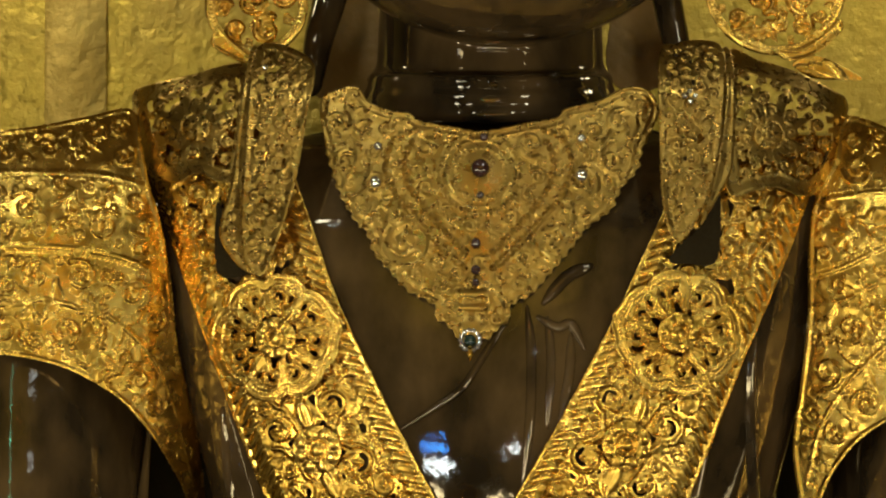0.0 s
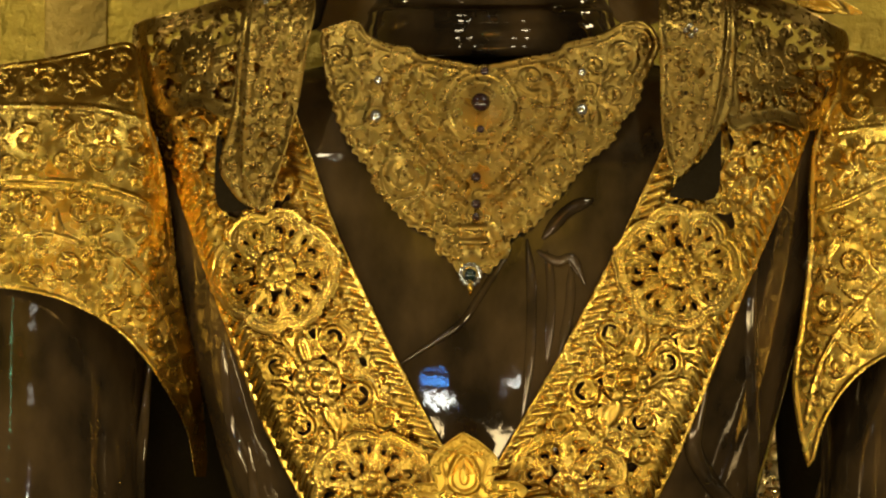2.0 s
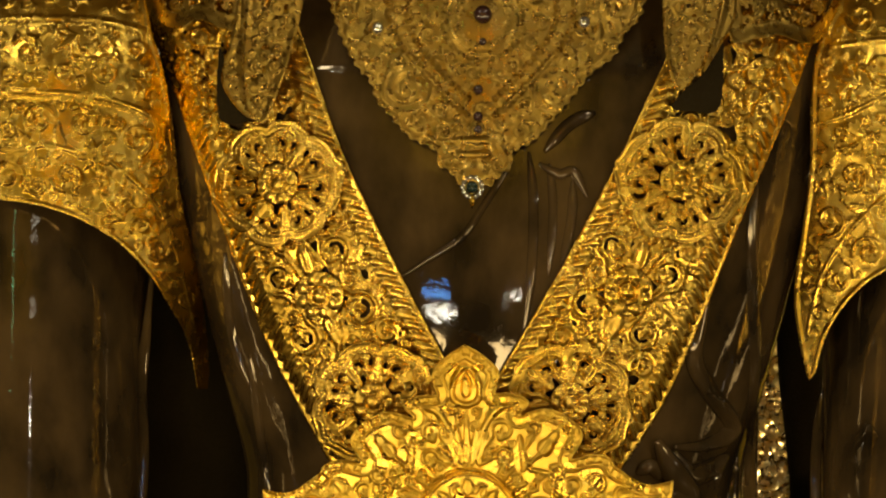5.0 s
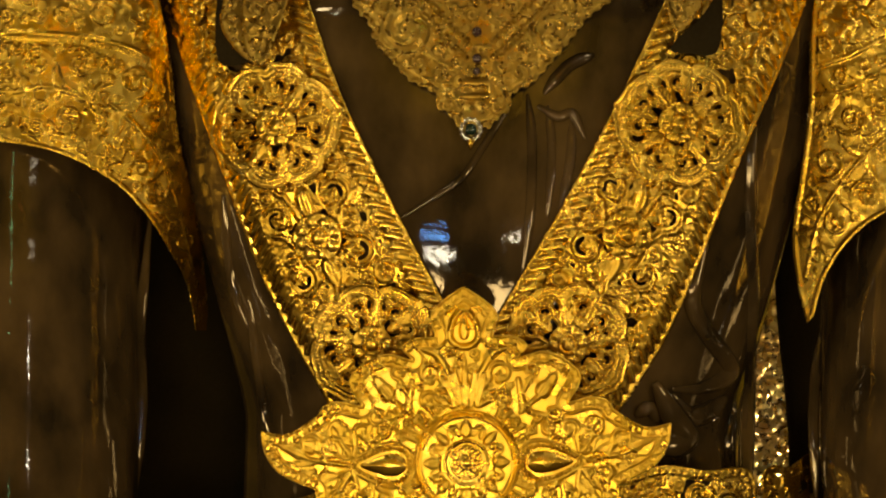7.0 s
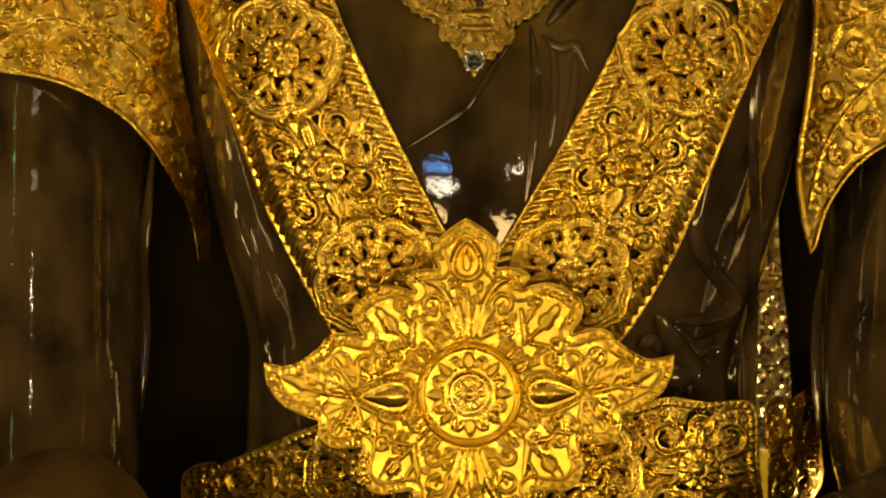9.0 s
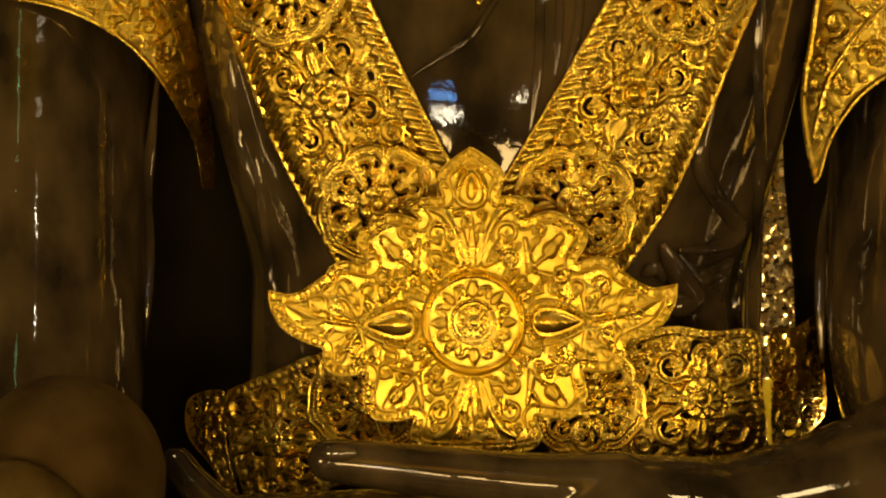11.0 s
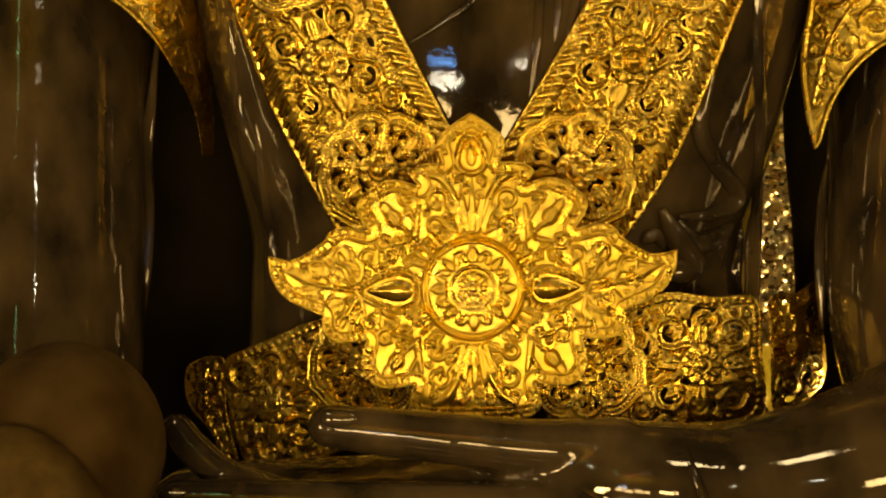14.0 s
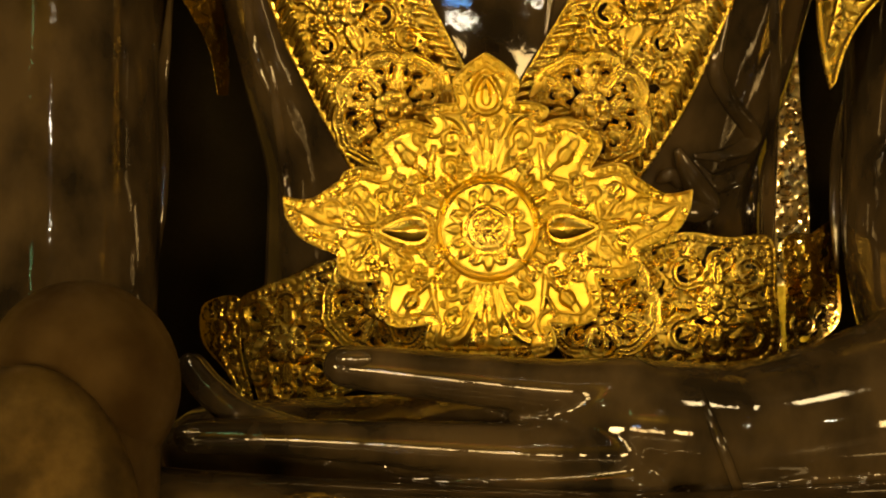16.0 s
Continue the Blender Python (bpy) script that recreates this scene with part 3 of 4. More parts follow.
def draped_knob():
    """The dull rounded form in front of the hanging arm, with a worn gilt edge."""
    base = thing("draped_knob", "dull brown rounded knob with worn gilt edging before the statue's arm", "ornament", spot(80, 1700, -0.4))
    bm = bmesh.new()
    ball(bm, spot(105, 1475, -0.40), (0.168, 0.15, 0.172), 40)
    limb(bm, [(90, 1500, -0.40, 150), (70, 1700, -0.40, 165), (50, 1990, -0.40, 185)])
    part("dome", bm, DULL, base)
    bm = bmesh.new()
    ball(bm, spot(0, 1760, -0.56), (0.20, 0.11, 0.29), 40)
    part("lower_dome", bm, CLOTH_GILT, base)
    # a flat worn hem that runs down over the lower form
    turns = np.linspace(radians(72), radians(5), 24)
    bm = bmesh.new()
    tube(bm, [spot(184 * math.cos(a), 1760 - 268 * math.sin(a), -0.603) for a in turns], [(0.009, 0.005)] * 24, 12)
    part("gilt_edge", bm, GOLD_WORN, base)


draped_knob()

# ---- gold ornaments ----
RNG = np.random.default_rng(7)
MM = 1.6


def circle(u, v, r, n=40, start=0.0):
    return np.array([(u + r * math.cos(start + a), v + r * math.sin(start + a)) for a in np.linspace(0, 2 * math.pi, n, endpoint=False)])


def offset_line(pts, d):
    """An open line moved sideways."""
    p = np.array(pts, float)
    t = np.gradient(p, axis=0)
    t /= np.linalg.norm(t, axis=1)[:, None]
    return p + d * np.stack([-t[:, 1], t[:, 0]], 1)


def gadroon(r, line, width, gap, height, lean):
    """A border of slanting lobes along a line."""
    p = np.array(line, float)
    s = np.concatenate([[0], np.cumsum(np.linalg.norm(np.diff(p, axis=0), axis=1))])
    for q in np.arange(gap / 2, s[-1], gap):
        u, v = np.interp(q, s, p[:, 0]), np.interp(q, s, p[:, 1])
        u2, v2 = np.interp(q + 2, s, p[:, 0]), np.interp(q + 2, s, p[:, 1])
        a = math.atan2(v2 - v, u2 - u) + radians(lean)
        du, dv = math.cos(a) * width * 0.42, math.sin(a) * width * 0.42
        r.stroke([(u - du, v - dv), (u, v), (u + du, v + dv)], gap * 0.5, gap * 0.22, height)


def harness_band(name, outer, inner, flowers, hand, label, gaps):
    """One of the two crossing bands: outer and inner edges from shoulder to waist."""
    o, i = smooth_loop(outer, 10, False), smooth_loop(inner, 10, False)
    line = np.vstack([o, i[::-1]])
    r = Relief(line, MM)
    depth = lambda u, v: front(u, v) - 0.016
    base = thing(name, label, "harness band", spot(*line.mean(0), 0), group="gold harness bands")
    r.band(r.sd, 0, 9, 3.0)
    r.ridge(r.sd, 3.0, 3.0, 5.0)
    so, si = offset_line(o, -22 * hand), offset_line(i, 22 * hand)
    gadroon(r, so, 34, 21, 14, 48 * hand)
    gadroon(r, si, 34, 21, 14, -48 * hand)
    r.solid |= (r.sd < 40)
    for u, v, s in flowers:
        r.block(u, v, s * 0.5)
        q = s / 88.0
        to = lambda x, y: (u + hand * x * q, v - y * q)
        for root, c, rad, way in (((40, 12), (28, 82), 29, -1), ((-34, -18), (-72, 30), 29, 1), ((30, 22), (74, -22), 31, 1), ((-26, -30), (-26, -76), 29, 1), ((20, -36), (58, -92), 24, -1), ((-30, 34), (-62, 96), 22, 1)):
            r.vine(to(*root), to(*c), rad * q, way * hand, 5.4 * q, 12)
        for x, y, a in ((-14, 38, 109), (16, -36, -66)):
            a = a if hand > 0 else 180 - a
            r.leaf(*to(x, y), a, 64 * q, 17 * q, 15)
            r.block(*to(x * 1.9, y * 1.9), 22 * q)
        for x, y, a, b in ((52, 58, 40, 40), (-58, -14, 215, 40), (96, 24, 60, 50), (-90, -30, 240, 50), (10, -110, 270, 30), (-10, 118, 90, 30)):
            r.acanthus(*to(x, y), a if hand > 0 else 180 - a, 56 * q, b * hand, 14 * q, 11)
    r.fill(RNG, 26, 7.5, 38, 11, most=200)
    attach("band_plate", r.mesh("band_plate", depth, thick=0.002, cut=0.8, rough=0.4, holes=0.75, gaps=gaps), GOLD, base)
    for u, v, s in flowers:
        f = Relief(circle(u, v, s * 0.5, 48), 1.2)
        f.band(f.sd, 0, s, 3)
        for k in range(8):
            a = radians(45 * k + 20)
            f.dome(u + s * 0.35 * math.cos(a), v - s * 0.35 * math.sin(a), s * 0.135, 11)
        f.rim(circle(u, v, s * 0.23), 3.6, 13)
        f.dome(u, v, s * 0.15, 14)
        f.ridge(f.sd, 3, 3, 6)
        attach("flower", f.mesh("flower", lambda a, b: front(a, b) - 0.026, rough=0.3), GOLD, base)
    return base


harness_band("harness_band",
             [(236, 240), (266, 330), (322, 490), (385, 662), (460, 860), (530, 1000), (594, 1112)],
             [(480, 195), (512, 285), (556, 410), (604, 545), (690, 725), (768, 875), (850, 1020)],
             [(561, 797, 88), (330, 395, 60)], 1, "pierced gold band of scrolls and flowers crossing the statue's chest",
             [(487, 598, 92), (658, 986, 90)])
harness_band("harness_band",
             [(1475, 240), (1442, 330), (1385, 480), (1312, 650), (1240, 832), (1175, 980), (1090, 1112)],
             [(1240, 230), (1176, 370), (1130, 470), (1085, 565), (995, 735), (905, 890), (830, 1020)],
             [(1109, 788, 88), (1350, 400, 60)], -1, "pierced gold band of scrolls and flowers crossing the statue's chest",
             [(1201, 590, 92), (1006, 984, 90)])


def medallion(u, v, r, turn, depth, stretch=1.0):
    """A lobed openwork plaque with a flower boss."""
    th = np.linspace(0, 2 * math.pi, 160, endpoint=False)
    lobes = np.abs(np.sin(4 * th)) ** 0.6
    ogee = np.maximum(0, np.cos(2 * th)) ** 18
    rad = r * (0.865 + 0.105 * lobes + 0.14 * ogee)
    x, y = rad * np.cos(th) * stretch, rad * np.sin(th)
    c, s = math.cos(radians(turn)), -math.sin(radians(turn))
    line = np.stack([u + c * x - s * y, v + s * x + c * y], 1)
    base = thing("medallion", "lobed openwork gold medallion with a flower boss on the band", "medallion", spot(u, v, depth(u, v)), group="gold medallions")
    R = Relief(line, 1.3)
    R.solid |= R.sd < 22
    R.band(R.sd, 0, 24, 4)
    R.ridge(R.sd, 3, 3, 7)
    R.ridge(R.sd, 20, 3.4, 8)
    inner = u + (line[:, 0] - u) * 0.885, v + (line[:, 1] - v) * 0.885
    R.beads(np.stack(inner, 1), 7.0, 2.6, 3.5, 3.5)
    for k in range(4):
        a = turn + 45 + 90 * k
        c, d = math.cos(radians(a)), -math.sin(radians(a))
        R.acanthus(u + c * r * 0.30, v + d * r * 0.30, a, r * 0.46, 0, r * 0.17, 11)
        for hnd in (-1, 1):
            b, e = radians(a + hnd * 30), radians(a + hnd * 12)
            R.vine((u + math.cos(e) * r * 0.32, v - math.sin(e) * r * 0.32), (u + math.cos(b) * r * 0.60, v - math.sin(b) * r * 0.60), r * 0.135, -hnd, 3.8, 10, sprigs=True)
        a = turn + 90 * k
        c, d = math.cos(radians(a)), -math.sin(radians(a))
        R.leaf(u + c * r * 0.34, v + d * r * 0.34, a, r * 0.5, r * 0.07, 10)
        for hnd in (-1, 1):
            b = radians(a + hnd * 7)
            R.stroke([(u + math.cos(b) * r * 0.62, v - math.sin(b) * r * 0.62), (u + math.cos(b) * r * 0.84, v - math.sin(b) * r * 0.84)], 3.0, 2.2, 7)
    R.block(u, v, r * 0.3)
    R.fill(RNG, 9, 3.4, 21, 9, most=110)
    attach("plaque", R.mesh("plaque", depth, cut=1.3, rough=0.2, holes=2.2), GOLD, base)
    F = Relief(circle(u, v, r * 0.31, 40), 1.1)
    F.band(F.sd, 0, r, 3)
    for k in range(8):
        a = radians(45 * k + turn)
        F.dome(u + r * 0.225 * math.cos(a), v - r * 0.225 * math.sin(a), r * 0.082, 8)
    F.rim(circle(u, v, r * 0.145), 2.4, 11)
    F.dome(u, v, r * 0.115, 12)
    attach("flower_boss", F.mesh("flower_boss", lambda a, b: depth(a, b) - 0.006, rough=0.2), GOLD, base)


over = lambda d: (lambda u, v: front(u, v) - d)
medallion(487, 598, 118, 12, over(0.034))
medallion(1201, 590, 118, -12, over(0.034))
medallion(658, 986, 116, 38, over(0.034))
medallion(1006, 984, 116, -38, over(0.034))

# ---- breast ornament ----
PECTORAL = [(566, 178), (600, 156), (632, 152), (652, 178), (690, 194), (724, 198), (742, 211), (800, 222), (856, 230), (930, 216),
            (985, 206), (1002, 190), (1060, 176), (1110, 152), (1150, 158), (1168, 190), (1158, 225), (1140, 262), (1130, 300),
            (1102, 332), (1082, 372), (1042, 402), (1010, 442), (976, 482), (942, 520), (906, 540), (902, 566), (880, 584), (868, 598),
            (844, 606), (816, 604), (792, 576), (768, 562), (768, 540), (722, 516), (690, 482), (662, 450), (650, 415), (628, 392), (602, 346), (588, 308), (576, 264)]


def pectoral():
    line = smooth_loop(PECTORAL, 8)
    c = np.array([850.0, 330.0])
    s = np.concatenate([[0], np.cumsum(np.linalg.norm(np.diff(line, axis=0), axis=1))])
    low = np.clip((line[:, 1] - 215) / 40, 0, 1)
    way = (line - c) / np.linalg.norm(line - c, axis=1)[:, None]
    line = line + way * (3.2 * np.sin(s * 2 * math.pi / 21.0) * low)[:, None]
    depth = lambda u, v: front(u, v) - 0.03 - 0.02 * np.exp(-((u - 850) / 260.0) ** 2)
    base = thing("pectoral", "broad pointed gold breast ornament set with stones, hung below the neck", "necklace", spot(850, 330, 0))
    R = Relief(line, 1.4)
    R.ridge(R.sd, 3, 3.5, 6)
    R.ridge(R.sd, 15, 2.5, 4)
    # rows of pearls in curves
    for hnd in (-1, 1):
        m = lambda pts: smooth_loop([(848 + hnd * (a), b) for a, b in pts], 10, False)
        R.beads(m([(20, 480), (60, 440), (110, 390), (150, 340), (165, 290), (150, 245), (110, 228)]), 12.5, 5.4, 15, closed=False, keep=True)
        R.beads(m([(20, 450), (60, 410), (100, 365), (128, 320), (132, 275), (118, 250)]), 12.5, 5.4, 15, closed=False, keep=True)
        R.beads(m([(35, 470), (80, 425), (130, 365)]), 12.5, 5.4, 15, closed=False, keep=True)
        R.stroke(m([(40, 500), (90, 470), (140, 400), (190, 330), (185, 260), (150, 225)]), 5, 3, 6)
        R.stroke(m([(280, 200), (240, 230), (215, 275), (240, 330), (215, 370), (180, 400)]), 6, 3, 7)
        for u, v, r, n in ((131, 428, 40, 1), (182, 322, 34, -1), (92, 255, 30, 1), (250, 215, 34, -1), (205, 232, 22, 1), (238, 285, 24, 1), (150, 385, 22, -1), (70, 505, 20, -1)):
            R.scroll(848 + hnd * u, v, r, hnd * 1.0, hnd * n, 8)
            R.block(848 + hnd * u, v, r)
        R.rim(circle(848 + hnd * 131, 428, 43), 3, 6)
        R.leaf(848 + hnd * 40, 560, 90 + hnd * 25, 70, 14, 9)
        R.leaf(848 + hnd * 55, 565, 90 - hnd * 40, 55, 12, 9)
    for r, k in ((72, 5.5), (46, 4)):
        R.beads(circle(850, 306, r, 60), 9, 3.8, k * 1.6)
    R.rim(circle(850, 306, 60), 3, 4)
    R.block(850, 306, 78)
    R.block(850, 430, 18)
    R.fill(RNG, 17, 4.6, 14, 8, most=260)
    # the mask-like clasp above the pendant
    for k in (-1, 1):
        R.scroll(835 + k * 44, 562, 17, 0, k, 9, over=4)
    R.stroke([(810, 520), (860, 520)], 8, 8, 12)
    R.stroke([(812, 545), (860, 545)], 7, 7, 14)
    R.dome(835, 580, 24, 14)
    R.h = R.h + 10 * np.clip(1 - ((R.U - 850) ** 2 + (R.V - 306) ** 2) / 68.0 ** 2, 0, 1)
    attach("breast_plate", R.mesh("breast_plate", depth, rough=0.4), GOLD_DULL, base)
    y = lambda u, v: float(depth(u, v)) - 0.008
    jewel("gem", base, 850, 297, y(850, 297) - 0.008, 17, RUBY, label="dark red oval stone in a gold collet")
    jewel("gem", base, 850, 345, y(850, 345), 7, RUBY)
    jewel("gem", base, 857, 242, y(857, 242), 8, RUBY)
    for u in (664, 1030):
        jewel("gem", base, u, 322 if u < 900 else 310, y(u, 322), 11, DIAMOND, label="clear round stone in a gold collet")
    for u, v in ((668, 258), (1030, 244)):
        jewel("gem", base, u, v, y(u, v), 8, DIAMOND)
    for v, r in ((430, 9), (478, 9), (500, 7)):
        jewel("gem", base, 842, v, y(842, v) - 0.006, r, RUBY)
    # the drop: green stone ringed with clear ones
    drop = thing("pendant", "dark green stone drop ringed with small clear stones", "pendant", spot(832, 610, 0))
    d = y(832, 600) - 0.004
    jewel("green_stone", drop, 832, 603, d, 11, EMERALD, label="dark green oval stone")
    for k in range(13):
        a = 2 * math.pi * k / 13 + 0.24
        jewel("clear_stone", drop, 832 + 17 * math.cos(a), 603 + 18 * math.sin(a), d, 4.6, DIAMOND, setting=False)
    bm = bmesh.new()
    tube(bm, [spot(832, 616, d + 0.004), spot(832, 628, d), spot(832, 640, d + 0.002)], [0.007, 0.006, 0.0012], 10)
    part("tip", bm, GOLD, drop)


pectoral()

# ---- shoulder pieces ----
panel_depth = lambda u, v: front(u, np.maximum(v, 260.0)) - 0.045 + 0.05 * np.clip((220 - v) / 100, 0, 2) ** 2
strap_depth = lambda u, v: front(u, np.maximum(v, 260.0)) - 0.085 + 0.06 * np.clip((200 - v) / 130, 0, 2) ** 2


def shoulder_panel(pts, depth, flower):
    line = smooth_loop(pts, 8)
    base = thing("collar", "pierced gold collar panel with a plain rounded border on the shoulder", "collar panel", spot(*line.mean(0), 0.2), group="shoulder panels")
    R = Relief(line, 1.5)
    R.solid |= R.sd < 26
    R.band(R.sd, 0, 26, 3)
    R.ridge(R.sd, 3, 4, 6)
    R.ridge(R.sd, 25, 3, 5)
    u, v = flower
    for k in range(8):
        a = 22 + 45 * k
        R.leaf(u + 24 * math.cos(radians(a)), v - 24 * math.sin(radians(a)), a, 60, 10, 6)
        R.leaf(u + 24 * math.cos(radians(a + 18)), v - 24 * math.sin(radians(a + 18)), a + 30, 36, 8, 6)
    R.block(u, v, 26)
    R.fill(RNG, 16, 4.2, 24, 8, most=170)
    attach("panel", R.mesh("panel", depth, cut=1.3, rough=0.3, holes=3.5), GOLD_DULL, base)
    F = Relief(circle(u, v, 25, 36), 1.1)
    F.band(F.sd, 0, 40, 3)
    F.flower(u, v, 24, 8, 9)
    attach("flower", F.mesh("flower", lambda a, b: depth(a, b) - 0.005, rough=0.2), GOLD_DULL, base)


shoulder_panel([(232, 170), (250, 152), (330, 132), (440, 112), (445, 210), (425, 318), (385, 322), (345, 308), (318, 322), (285, 318), (258, 290), (238, 230)],
               panel_depth, (345, 225))
shoulder_panel([(1285, 100), (1350, 106), (1425, 130), (1480, 160), (1502, 178), (1503, 240), (1490, 292), (1462, 330), (1440, 346), (1410, 344), (1375, 332), (1340, 338), (1285, 328)],
               panel_depth, (1362, 238))


def drape(face, side, depth, gem):
    """The folded strip of pierced gold that hangs over the collar panel."""
    base = thing("shoulder_strap", "curved pierced gold strap with beaded edges hanging over the shoulder", "strap", spot(*np.mean(face, 0), 0.05), group="shoulder straps")
    for name, pts, shift in (("strap_face", face, 0.0), ("strap_side", side, 0.03)):
        line = smooth_loop(pts, 8)
        R = Relief(line, 1.4)
        R.solid |= R.sd < 13
        R.band(R.sd, 0, 13, 3)
        R.ridge(R.sd, 4, 4, 6)
        inner = line + (line.mean(0) - line) / np.linalg.norm(line.mean(0) - line, axis=1)[:, None] * 9
        R.beads(inner, 7, 3.2, 3.5, 3)
        R.fill(RNG, 13, 3.8, 10, 9, most=220)
        attach(name, R.mesh(name, lambda u, v: depth(u, v) + shift, cut=1.0, rough=0.3, holes=0.9), GOLD_DULL, base)
    for u, v in gem:
        jewel("gem", base, u, v, float(depth(np.float64(u), np.float64(v))) - 0.008, 5, DIAMOND, setting=False)


drape([(448, 90), (475, 74), (520, 84), (553, 108), (556, 140), (543, 200), (527, 300), (505, 385), (482, 450), (462, 492), (432, 462), (424, 400), (428, 300), (436, 180)],
      [(440, 92), (452, 84), (440, 180), (430, 300), (428, 400), (440, 468), (450, 488), (420, 470), (389, 424), (391, 384), (408, 320), (424, 180)],
      strap_depth, [(468, 118)])
drape([(1168, 92), (1195, 76), (1240, 68), (1282, 84), (1286, 160), (1278, 250), (1262, 330), (1232, 395), (1206, 428), (1188, 418), (1172, 350), (1168, 230)],
      [(1282, 84), (1298, 96), (1304, 180), (1298, 290), (1282, 332), (1240, 400), (1262, 330), (1280, 240), (1288, 150)],
      strap_depth, [(1222, 160), (1232, 168), (1224, 178), (1214, 168)])

# dark filler pieces under the strap ends
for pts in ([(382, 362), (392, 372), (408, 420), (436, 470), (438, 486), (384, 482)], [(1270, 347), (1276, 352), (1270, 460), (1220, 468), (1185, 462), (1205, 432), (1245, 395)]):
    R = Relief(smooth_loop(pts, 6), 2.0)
    pad = tagged(attach("strap_end_piece", R.mesh("strap_end_piece", over(0.028), thick=0.012, rough=1.2), SHADE, None), "dark piece under the end of a gold shoulder strap", "pad")


# ---- sleeves ----
def sleeve(line, depth, ridges, plume, label):
    base = thing("shoulder_plate", label, "armour plate", spot(*line.mean(0), 0.2), group="shoulder plates")
    R = Relief(line, MM)
    R.ridge(R.sd, 4, 4, 6)
    R.beads(line, 9, 3.4, 3, 3)
    for pts, w in ridges:
        p = smooth_loop(pts, 8, False)
        R.stroke(p, 5, 5, 5)
        R.beads(offset_line(p, 9), 8, 3, 4, closed=False)
        for q in p[::2]:
            R.block(*q, 13)
    (u, v, s), stems = plume
    R.flower(u, v, s, 8, 13, turn=10)
    R.block(u, v, s)
    for pts in stems:
        p = smooth_loop(pts, 8, False)
        R.stroke(p, 4.5, 3, 9)
        for k in range(4, len(p) - 2, 7):
            a = math.degrees(math.atan2(-(p[k + 1] - p[k])[1], (p[k + 1] - p[k])[0]))
            R.acanthus(*p[k], a + 34, 52, 50, 11, 8)
            R.acanthus(*p[k], a - 34, 52, -50, 11, 8)
        for q in p[::3]:
            R.block(*q, 6)
    R.fill(RNG, 34, 8, 12, 12, most=170, thick=0.12)
    attach("plate", R.mesh("plate", depth, rough=0.6), GOLD, base)


left_line = np.vstack([smooth_loop([(-90, 240), (60, 222), (150, 205), (232, 193), (250, 260), (264, 330), (285, 400), (302, 500), (316, 620), (352, 780), (366, 900), (366, 962)], 8, False),
                       smooth_loop([(346, 962), (332, 885), (300, 820), (250, 747), (190, 692), (100, 648), (0, 628), (-90, 622)], 8, False)])
sleeve(left_line, lambda u, v: 0.07 + 0.17 * np.clip((u - 60) / 330.0, -1, 1) ** 2 + 0.11 * np.clip((430 - v) / 240.0, 0, 2) ** 2 + 0.07 * np.clip((u - 240) / 120, 0, 1.1) ** 2,
       [([(-90, 306), (60, 304), (170, 308), (258, 330)], 1), ([(-90, 436), (40, 436), (140, 442), (230, 462), (295, 498)], 1)],
       ((163, 548, 28), [[(135, 545), (80, 530), (20, 540), (-80, 530)], [(190, 558), (230, 590), (275, 640), (310, 720), (345, 860)]]),
       "beaten gold shoulder plate with flowers and scrolls over the arm")
right_line = np.vstack([smooth_loop([(1660, 260), (1600, 235), (1500, 205), (1478, 280), (1446, 345), (1432, 420), (1430, 560), (1416, 680), (1402, 790), (1412, 880), (1428, 946)], 8, False),
                        smooth_loop([(1440, 930), (1462, 858), (1508, 792), (1568, 748), (1660, 712)], 8, False)])
sleeve(right_line, lambda u, v: 0.07 + 0.17 * np.clip((u - 1680) / 330.0, -1, 1) ** 2 + 0.11 * np.clip((430 - v) / 240.0, 0, 2) ** 2,
       [([(1660, 360), (1570, 340), (1470, 350)], 1), ([(1660, 400), (1560, 440), (1500, 470), (1440, 490)], 1)],
       ((1640, 560, 28), [[(1610, 580), (1560, 620), (1500, 680), (1450, 760), (1425, 860)], [(1640, 520), (1560, 500), (1500, 530), (1440, 540)]]),
       "beaten gold shoulder plate with flowers and scrolls over the arm")


# ---- ear ornaments ----
def ear_disc(u, v, r, y, label):
    base = thing("ear_ornament", label, "ear ornament", spot(u, v, y), group="ear ornaments")
    R = Relief(circle(u, v, r, 90), 1.4)
    R.solid |= R.sd < 16
    R.band(R.sd, 0, 18, 4)
    R.ridge(R.sd, 4, 4, 8)
    R.beads(circle(u, v, r - 11, 90), 8, 3, 4, 4)
    R.fill(RNG, 30, 6, 15, 15, most=110)
    attach("disc", R.mesh("disc", lambda a, b: y + 0 * a, cut=1.6, rough=0.4), GOLD, base)
    return base


e1 = ear_disc(452, 5, 92, 0.26, "round openwork gold ear ornament hanging beside the neck")
e2 = ear_disc(1376, -32, 128, 0.26, "round openwork gold ear ornament with a leaf tail")
for base, pts in ((e1, [(372, 78), (384, 48), (400, 62), (440, 96), (448, 110), (432, 112)]), (e2, [(1370, 82), (1420, 84), (1470, 50), (1488, 30), (1496, 48), (1450, 92), (1400, 106)])):
    R = Relief(smooth_loop(pts, 6), 1.4)
    R.ridge(R.sd, 3, 3, 5)
    attach("hanger", R.mesh("hanger", lambda a, b: 0.245 + 0 * a, rough=0.6), GOLD, base)
R = Relief(smooth_loop([(1405, 112), (1440, 96), (1480, 108), (1530, 138), (1490, 140), (1440, 136)], 6), 1.4)
for k in range(5):
    R.leaf(1410 + 12 * k, 118 - 3 * k + 4 * (k % 2), -12 - 6 * k, 60, 10, 8)
attach("leaf_tail", R.mesh("leaf_tail", lambda a, b: 0.24 + 0 * a, rough=0.6), GOLD, e2)

